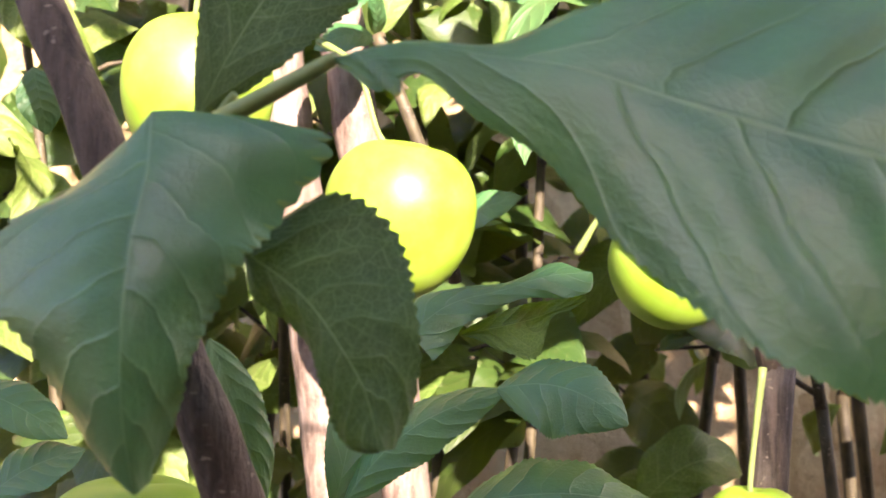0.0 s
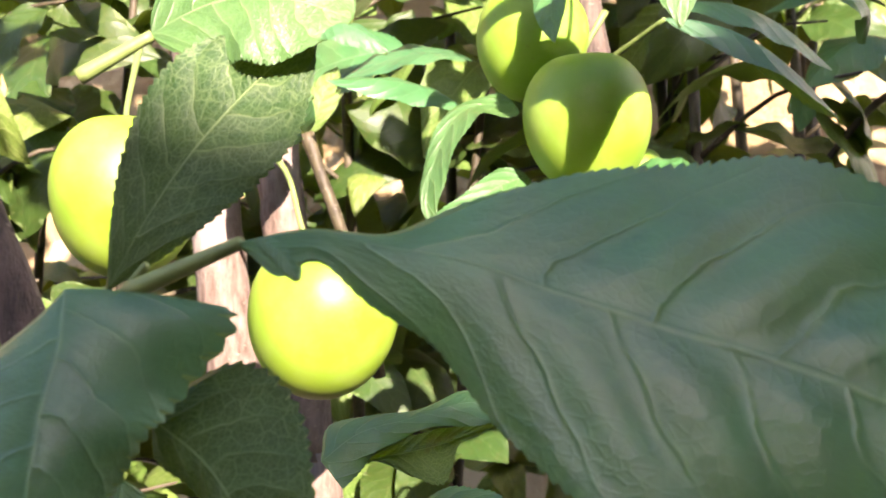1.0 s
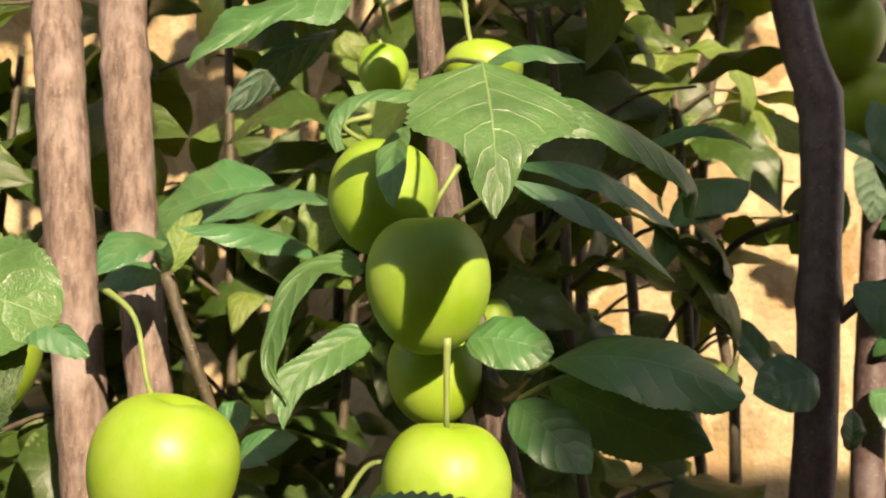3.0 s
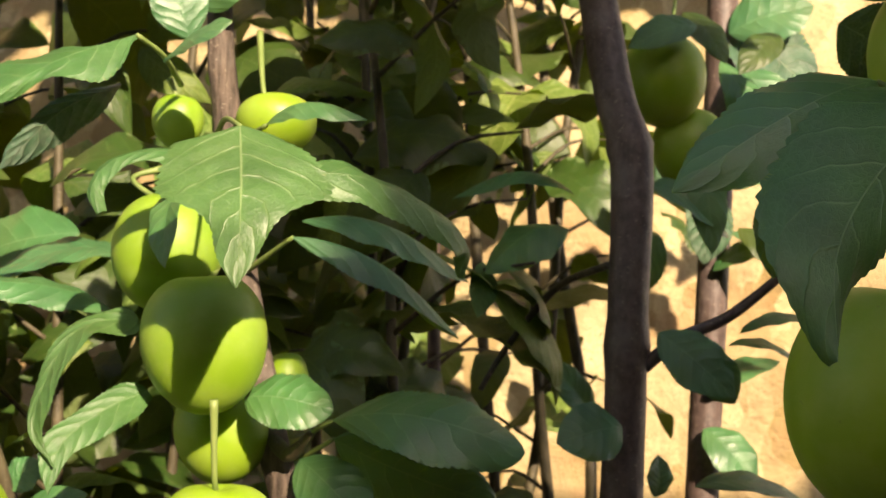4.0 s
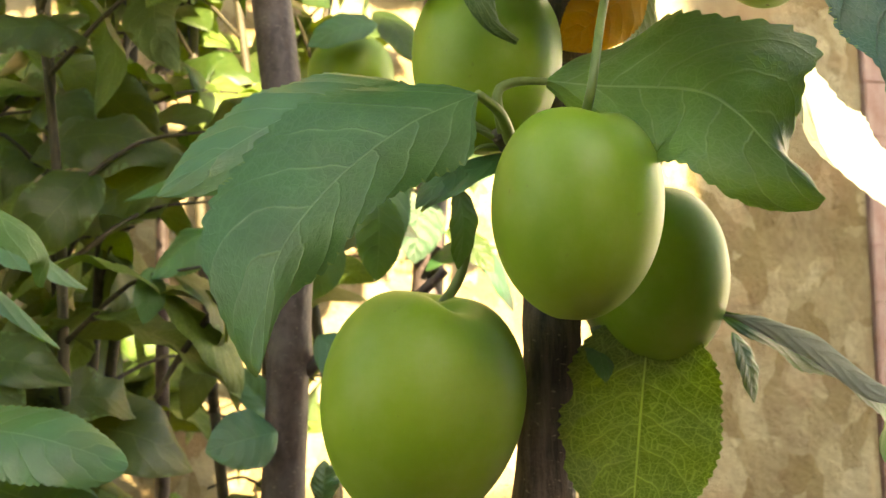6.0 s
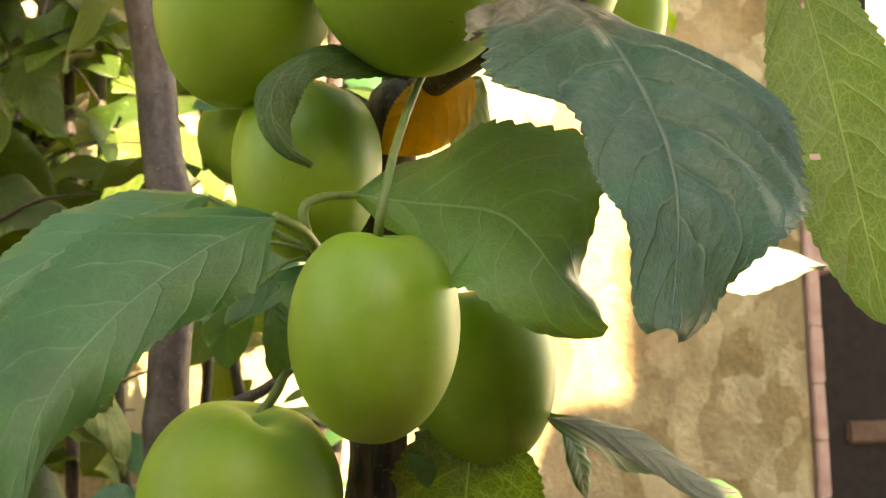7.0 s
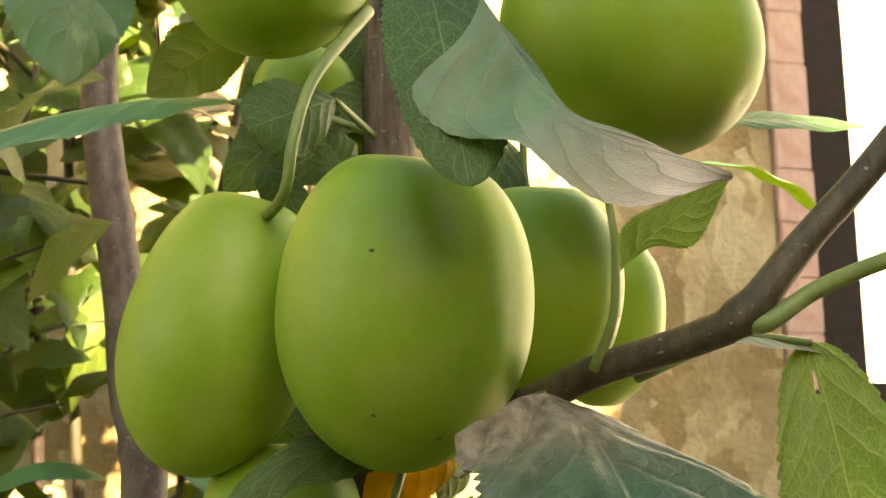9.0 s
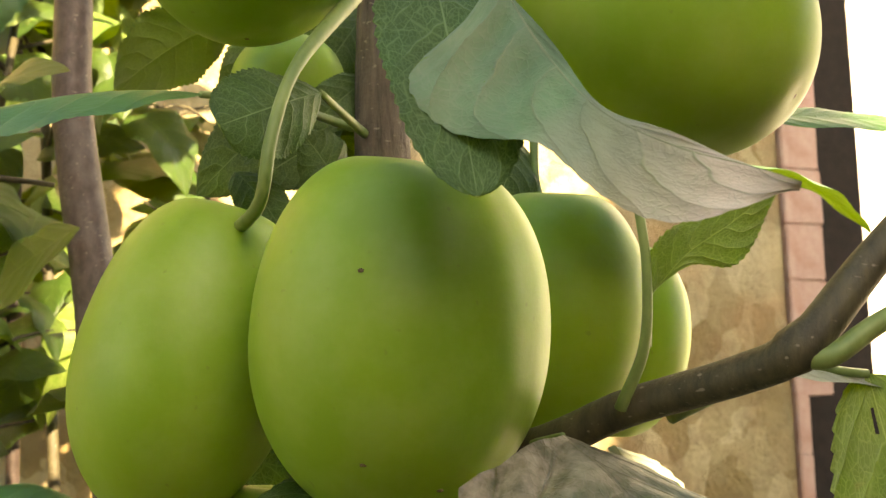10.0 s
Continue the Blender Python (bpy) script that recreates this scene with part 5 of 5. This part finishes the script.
leaf(tree_e, (0.4671, 0.2700, 1.3329), (0.5194, 0.2700, 1.3341), 0.0142, (0, -0.6, 0.8), bulge=0.02, upper=SHADE_TOP)
leaf(tree_e, (0.5044, 0.3450, 1.3395), (0.5565, 0.3450, 1.3195), 0.0247, (0, -0.3, 1), bulge=0.1, fold=10)
leaf(tree_e, (0.3484, 0.3900, 1.3913), (0.3133, 0.4050, 1.3700), 0.0310, (0.2, 0.6, 1), bulge=0.1)
leaf(tree_e, (0.4672, 0.3600, 1.2511), (0.5498, 0.3488, 1.1933), 0.0408, (0.1, -1, 0.3), rib=[(0.4672, 0.3600, 1.2511), (0.4812, 0.3600, 1.2315), (0.4919, 0.3562, 1.2099), (0.5121, 0.3525, 1.1972), (0.5498, 0.3488, 1.1933)], left=(0.0002, 0.0034, 0.0117, 0.0183, 0.0204, 0.0107, 0.0068, 0.0022, 0.0001), right=(0.0001, 0.0007, 0.0044, 0.0027, 0.0088, 0.0129, 0.0071, 0.0010, 0.0002), label="leaf with a pale face", rows=110, cols=9, fold=3, wave=0.08, upper=PALE_UNDER, lower=PALE_UNDER)
leaf(tree_e, (0.3371, 0.3075, 1.1779), (0.3393, 0.3150, 1.1540), 0.0132, (0.5, -0.8, 0.1), fold=14)
leaf(tree_e, (0.3483, 0.3150, 1.1847), (0.3232, 0.3000, 1.1697), 0.0131, (0, -0.5, 0.8), bulge=0.15)
leaf(tree_e, (0.3333, 0.4125, 1.1938), (0.3332, 0.4125, 1.1596), 0.0201, (0.1, -1, 0.1), fold=12)
leaf(tree_e, (0.3835, 0.3225, 1.1343), (0.3851, 0.3150, 1.1204), 0.0103, (0.3, -1, 0.1))
leaf(tree_e, (0.4356, 0.3300, 1.1364), (0.4426, 0.3300, 1.1135), 0.0110, (0.5, -1, 0.1))
leaf(tree_e, (0.3710, 0.3150, 1.1865), (0.3247, 0.3000, 1.1689), 0.0149, (0, -0.4, 0.9), bulge=0.15)
plum((0.3640, 0.3600, 1.3571), 0.0365, 0.0413, (0, 0), stalk=[(0.3680, 0.3600, 1.3948)])
leaf(tree_e, (0.3841, 0.3450, 1.3532), (0.3496, 0.3525, 1.3341), 0.0224, (0, -0.8, 0.5), bulge=0.1, upper=NET_TOP)
leaf(tree_e, (0.3871, 0.3750, 1.3765), (0.3465, 0.3750, 1.3923), 0.0282, (0, -1, 0.2), bulge=0.06, upper=NET_TOP)
leaf(tree_e, (0.3859, 0.3600, 1.3840), (0.3665, 0.3525, 1.3542), 0.0212, (0.2, -1, 0.2), fold=12, upper=NET_TOP)
leaf(tree_e, (0.3896, 0.3450, 1.3284), (0.3724, 0.3450, 1.3090), 0.0203, (0.2, -1, 0.2), fold=12, upper=NET_TOP)
leaf(tree_e, (0.4207, 0.3150, 1.3359), (0.4058, 0.3000, 1.3091), 0.0190, (0.2, -1, 0.2), fold=12, upper=NET_TOP)
leaf(tree_e, (0.3705, 0.3525, 1.3562), (0.3381, 0.3750, 1.3293), 0.0256, (0, -1, 0.3), bulge=0.1, upper=NET_TOP)
leaf(tree_e, (0.3921, 0.3750, 1.3872), (0.3725, 0.3750, 1.3482), 0.0309, (0.2, -1, 0.2), fold=10, upper=NET_TOP)
leaf(tree_e, (0.3955, 0.3525, 1.3544), (0.3761, 0.3525, 1.3281), 0.0255, (0.1, -1, 0.1), fold=12, upper=NET_TOP)
leaf(tree_e, (0.3763, 0.3450, 1.3426), (0.3491, 0.3375, 1.3246), 0.0210, (-0.1, -1, 0.2), fold=10, upper=NET_TOP)
leaf(tree_e, (0.3808, 0.4050, 1.3946), (0.3479, 0.4050, 1.3661), 0.0330, (0.1, -1, 0.1), fold=10, upper=NET_TOP)
leaf(tree_e, (0.3810, 0.3450, 1.2421), (0.3349, 0.3412, 1.2238), 0.0401, (0.0, -1, 0.25), fold=6, upper=NET_TOP)
leaf(tree_e, (0.3436, 0.3750, 1.2484), (0.3701, 0.3750, 1.2311), 0.0378, (0.1, -1, 0.1), fold=8, upper=NET_TOP)
leaf(tree_e, (0.3850, 0.3450, 1.3604), (0.3630, 0.3350, 1.3393), 0.0153, (-0.2, -0.9, -0.1), bulge=0.06, fold=10, cup=-0.15, upper=NET_TOP)
leaf(tree_e, (0.3891, 0.3700, 1.3910), (0.3620, 0.3600, 1.3705), 0.0155, (-0.2, -0.9, -0.1), bulge=0.06, fold=10, cup=-0.15, upper=NET_TOP)
leaf(tree_e, (0.3978, 0.3600, 1.3862), (0.3843, 0.3500, 1.3513), 0.0134, (-0.2, -0.9, -0.1), bulge=0.06, fold=10, cup=-0.15, upper=NET_TOP)
plum((0.3594, 0.2670, 1.1651), 0.0458, 0.0585, (6, 2), stalk=[(0.3895, 0.3000, 1.2509), (0.3811, 0.2888, 1.2449), (0.3659, 0.2625, 1.2173), (0.3581, 0.2513, 1.1943)], label="green plum on a long curved stalk beside the stem", stalk_r=0.0012, taper=0.03)
plum((0.4052, 0.3245, 1.1540), 0.0490, 0.0600, (0, -6), stalk=[(0.4062, 0.3150, 1.1929)])
plum((0.3288, 0.3187, 1.1144), 0.0597, 0.0725, (8, 6), stalk=[(0.3445, 0.3240, 1.1638), (0.3413, 0.3210, 1.1523)], label="large yellowish green plum against the stem", stalk_r=0.0016, seam=-68, cleft=0.11)
plum((0.3492, 0.3150, 1.2178), 0.0454, 0.0575, (0, 0))
plum((0.3314, 0.3075, 1.2755), 0.0544, 0.0833, (4, 14), stalk=[(0.3723, 0.3000, 1.3691), (0.3530, 0.2775, 1.3417), (0.3457, 0.2700, 1.3222), (0.3433, 0.2737, 1.3065)], label="long green plum on a thick curved stalk", stalk_r=0.0015, taper=-0.1)
plum((0.3730, 0.2640, 1.2775), 0.0662, 0.0848, (13, 2), stalk=[(0.3933, 0.2850, 1.3385), (0.3852, 0.2700, 1.3196)], label="big smooth green plum with a seam and small scars", seam=-50, cleft=0.06, taper=-0.05, specks=((-0.42, 0.21), (-0.37, -0.66), (0.1, -0.83)))
plum((0.4251, 0.3038, 1.2863), 0.0491, 0.0712, (10, 0), stalk=[(0.4258, 0.3150, 1.3454), (0.4232, 0.3075, 1.3217)])
plum((0.4624, 0.3450, 1.2841), 0.0444, 0.0617, (0, 0))
plum((0.4274, 0.2385, 1.3446), 0.0623, 0.0703, (-33, -42), stalk=[(0.4317, 0.2550, 1.4038)], label="large green plum with a dented blossom scar")
plum((0.3439, 0.3000, 1.3865), 0.0625, 0.0658, (0, 0), stalk=[(0.3565, 0.3150, 1.4381)])
stem(tree_e, [(0.3866, 0.3375, 1.2472), (0.4023, 0.2700, 1.2512), (0.4185, 0.2475, 1.2601), (0.4335, 0.2250, 1.2660), (0.4407, 0.2137, 1.2713), (0.4559, 0.2100, 1.2884), (0.4790, 0.2025, 1.3147), (0.5094, 0.1950, 1.3567)], (0.0053, 0.0043, 0.0041, 0.0041, 0.0043, 0.0037, 0.0035, 0.0033), mat=TWIG, name='branch', rough=0.05, knots=((0.56, 0.2),))
stem(tree_e, [(0.4406, 0.2137, 1.2696), (0.4441, 0.2100, 1.2686), (0.4554, 0.2063, 1.2760), (0.4701, 0.1950, 1.2824), (0.4867, 0.1875, 1.2854)], (0.0026, 0.0022, 0.0021, 0.0019, 0.0017), mat=STALK, name='shoot', rough=0.03, count=20)
stem(tree_e, [(0.4154, 0.2437, 1.2599), (0.4179, 0.2362, 1.2724), (0.4174, 0.2325, 1.2884), (0.4161, 0.2325, 1.3022)], (0.0014, 0.0012, 0.0010, 0.0010), mat=STALK, name='spur', rough=0.03, count=20)
stem(tree_b, [(0.1448, 0.4763, 1.0945), (0.1519, 0.4650, 1.0884), (0.1563, 0.4575, 1.0921), (0.1600, 0.4500, 1.0973)], (0.0030, 0.0032, 0.0024, 0.0013), mat=TWIG, name='spur', rough=0.2, count=16)
stem(tree_e, [(0.3641, 0.3225, 1.1876), (0.3499, 0.3000, 1.1899), (0.3462, 0.2963, 1.1915)], (0.0032, 0.0028, 0.0021), mat=TWIG, name='spur', rough=0.2, count=16)
stem(tree_e, [(0.3496, 0.3000, 1.1896), (0.3408, 0.2940, 1.1914), (0.3335, 0.2925, 1.1924)], (0.0008, 0.0006, 0.0006), mat=STALK, name='shoot', rough=0.03, count=14)
stem(tree_e, [(0.3492, 0.3000, 1.1886), (0.3412, 0.2963, 1.1873), (0.3331, 0.2925, 1.1815)], (0.0007, 0.0006, 0.0006), mat=STALK, name='shoot', rough=0.03, count=14)
stem(tree_a, [(0.0127, 0.1695, 1.0551), (0.0189, 0.1650, 1.0610), (0.0230, 0.1620, 1.0652)], (0.0009, 0.0008, 0.0006), mat=STALK, name='shoot', rough=0.05, count=14)
# ---- the feet of the stems ----
for tree, at, r, mat in (
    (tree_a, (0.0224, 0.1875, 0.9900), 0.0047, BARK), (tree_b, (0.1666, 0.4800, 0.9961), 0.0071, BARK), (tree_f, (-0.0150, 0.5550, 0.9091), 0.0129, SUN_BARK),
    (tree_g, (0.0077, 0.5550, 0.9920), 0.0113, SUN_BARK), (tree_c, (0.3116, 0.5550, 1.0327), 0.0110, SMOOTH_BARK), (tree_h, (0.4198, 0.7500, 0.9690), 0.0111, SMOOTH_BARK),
    (tree_e, (0.3652, 0.3300, 1.0389), 0.0097, BARK),
):
    to_ground(tree, at, r, mat)
# ---- leafy trees before the wall ----
back_tree([(0.2636, 0.8925, 0.9432), (0.2570, 0.8925, 1.2888), (0.2545, 0.8925, 1.3709), (0.2498, 0.8925, 1.5696)], (0.0055, 0.0049, 0.0045, 0.0037), SMOOTH_BARK, 70, 0.082, 1, "leafy young plum tree in front of the stone wall", spread=0.13, limbs=12)
back_tree([(0.0227, 0.7125, 0.9452), (0.0148, 0.7125, 1.0925), (0.0069, 0.7125, 1.2468), (-0.0039, 0.7125, 1.4457)], (0.0036, 0.0034, 0.0029, 0.0021), TWIG, 68, 0.085, 2, "leafy young plum tree in front of the stone wall", spread=0.14, limbs=11)
back_tree([(0.2265, 0.6375, 0.9619), (0.2091, 0.6375, 1.0972), (0.1999, 0.6375, 1.2390), (0.1758, 0.6375, 1.4208)], (0.0033, 0.0031, 0.0027, 0.0020), TWIG, 62, 0.077, 3, "leafy young plum tree in front of the stone wall", spread=0.12, limbs=10)
back_tree([(0.1912, 0.7500, 0.9757), (0.2151, 0.7500, 1.1265), (0.2238, 0.7500, 1.2873), (0.2586, 0.7500, 1.5000)], (0.0037, 0.0035, 0.0031, 0.0023), TWIG, 40, 0.08, 4, "leafy young plum tree in front of the stone wall", young=0.45, spread=0.12, limbs=10)
back_tree([(0.0648, 0.7125, 0.8096), (0.0786, 0.7125, 0.9600), (0.0851, 0.7125, 1.1106), (0.1028, 0.7125, 1.2944)], (0.0037, 0.0033, 0.0028, 0.0020), TWIG, 49, 0.08, 5, "leafy young plum tree in front of the stone wall", spread=0.13, limbs=9)
back_tree([(-0.0874, 0.8250, 0.7705), (-0.0897, 0.8250, 0.9466), (-0.0901, 0.8250, 1.1230), (-0.0931, 0.8250, 1.3390)], (0.0043, 0.0039, 0.0033, 0.0024), TWIG, 49, 0.083, 6, "leafy young plum tree in front of the stone wall", spread=0.13, limbs=9)
back_tree([(0.3616, 0.8625, 0.9131), (0.3377, 0.8625, 1.0973), (0.3266, 0.8625, 1.2903), (0.2933, 0.8625, 1.5378)], (0.0045, 0.0042, 0.0037, 0.0027), TWIG, 43, 0.077, 7, "leafy young plum tree in front of the stone wall", spread=0.12, limbs=9)
back_tree([(0.3243, 0.9375, 0.9292), (0.3582, 0.9375, 1.1244), (0.3732, 0.9375, 1.3330), (0.4226, 0.9375, 1.6093)], (0.0048, 0.0045, 0.0040, 0.0029), TWIG, 40, 0.08, 8, "leafy young plum tree in front of the stone wall", spread=0.14, limbs=10)
back_tree([(0.0696, 0.7875, 0.9290), (0.0753, 0.7875, 1.0929), (0.0742, 0.7875, 1.2649), (0.0826, 0.7875, 1.4878)], (0.0040, 0.0038, 0.0033, 0.0024), TWIG, 68, 0.085, 9, "leafy young plum tree in front of the stone wall", spread=0.14, limbs=11)
back_tree([(0.1847, 1.0125, 0.8801), (0.1726, 1.0125, 1.0923), (0.1639, 1.0125, 1.3147), (0.1472, 1.0125, 1.6013)], (0.0052, 0.0049, 0.0042, 0.0031), TWIG, 68, 0.088, 10, "leafy young plum tree in front of the stone wall", spread=0.15, limbs=11)
back_tree([(-0.1166, 0.9000, 0.9042), (-0.0976, 0.9000, 1.0882), (-0.0955, 0.9000, 1.2814), (-0.0681, 0.9000, 1.5327)], (0.0045, 0.0042, 0.0037, 0.0027), TWIG, 68, 0.088, 12, "leafy young plum tree in front of the stone wall", spread=0.16, limbs=11)
back_tree([(-0.2007, 0.7500, 0.7948), (-0.1899, 0.7500, 0.9558), (-0.1848, 0.7500, 1.1169), (-0.1710, 0.7500, 1.3138)], (0.0039, 0.0036, 0.0030, 0.0021), TWIG, 49, 0.083, 13, "leafy young plum tree in front of the stone wall", spread=0.14, limbs=9)
back_tree([(0.2126, 0.6900, 0.9756), (0.2012, 0.6900, 1.1212), (0.1930, 0.6900, 1.2740), (0.1772, 0.6900, 1.4712)], (0.0036, 0.0033, 0.0029, 0.0021), TWIG, 49, 0.08, 14, "leafy young plum tree in front of the stone wall", spread=0.12, limbs=9)
back_tree([(-0.1473, 0.6000, 0.8456), (-0.1659, 0.6000, 0.9739), (-0.1735, 0.6000, 1.1026), (-0.1976, 0.6000, 1.2606)], (0.0031, 0.0029, 0.0024, 0.0017), TWIG, 60, 0.07, 15, "leafy young plum tree in front of the stone wall", spread=0.12, limbs=9)
back_tree([(-0.3124, 0.6750, 0.8191), (-0.2890, 0.6750, 0.9650), (-0.2785, 0.6750, 1.1108), (-0.2485, 0.6750, 1.2886)], (0.0036, 0.0032, 0.0028, 0.0019), TWIG, 70, 0.08, 16, "leafy young plum tree in front of the stone wall", spread=0.14, limbs=9)
back_tree([(-0.1192, 0.6375, 0.8333), (-0.1118, 0.6375, 0.9693), (-0.1082, 0.6375, 1.1055), (-0.0987, 0.6375, 1.2719)], (0.0033, 0.0030, 0.0026, 0.0018), TWIG, 40, 0.07, 17, "leafy young plum tree in front of the stone wall", spread=0.1, limbs=8)
back_tree([(0.2972, 0.8625, 1.1045), (0.2829, 0.8625, 1.2799), (0.2734, 0.8625, 1.4661), (0.2531, 0.8625, 1.7096)], (0.0043, 0.0040, 0.0035, 0.0026), TWIG, 44, 0.075, 18, "leafy young plum tree in front of the stone wall", young=0.2, low=0.5, spread=0.13, limbs=11)
back_tree([(0.4051, 0.9750, 1.0796), (0.3701, 0.9750, 1.2836), (0.3526, 0.9750, 1.4986), (0.3034, 0.9750, 1.7761)], (0.0050, 0.0047, 0.0041, 0.0030), TWIG, 44, 0.075, 19, "leafy young plum tree in front of the stone wall", young=0.2, low=0.5, spread=0.14, limbs=11)
back_tree([(0.2126, 0.7875, 1.0239), (0.2301, 0.7875, 1.1818), (0.2360, 0.7875, 1.3505), (0.2616, 0.7875, 1.5735)], (0.0039, 0.0037, 0.0032, 0.0024), TWIG, 40, 0.07, 20, "leafy young plum tree in front of the stone wall", young=0.3, low=0.5, spread=0.12, limbs=10)
# ---- unseen crowns above, added to shade the wall and the trees ----
crown(tree_a, (-0.0217, 0.1837, 1.106), (-0.10, 0.20, 1.95), (0.15, 0.12, 0), 30, 0.06, 201)
crown(tree_b, (0.1146, 0.495, 1.305), (0.10, 0.50, 2.1), (0.18, 0.16, 0), 70, 0.072, 202)
crown(tree_c, (0.294, 0.59, 1.53), (0.25, 0.6, 2.1), (0.16, 0.16, 0), 36, 0.07, 203, mat=SMOOTH_BARK)
crown(tree_e, (0.397, 0.345, 1.44), (0.35, 0.36, 2.2), (0.18, 0.16, 0), 26, 0.075, 204)
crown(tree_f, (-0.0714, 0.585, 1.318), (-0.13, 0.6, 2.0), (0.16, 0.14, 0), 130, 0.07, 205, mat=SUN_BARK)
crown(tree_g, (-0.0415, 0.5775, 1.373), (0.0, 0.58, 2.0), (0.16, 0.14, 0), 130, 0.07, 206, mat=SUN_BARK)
crown(tree_h, (0.4447, 0.75, 1.468), (0.46, 0.74, 1.9), (0.28, 0.16, 0), 85, 0.07, 207, mat=SMOOTH_BARK)
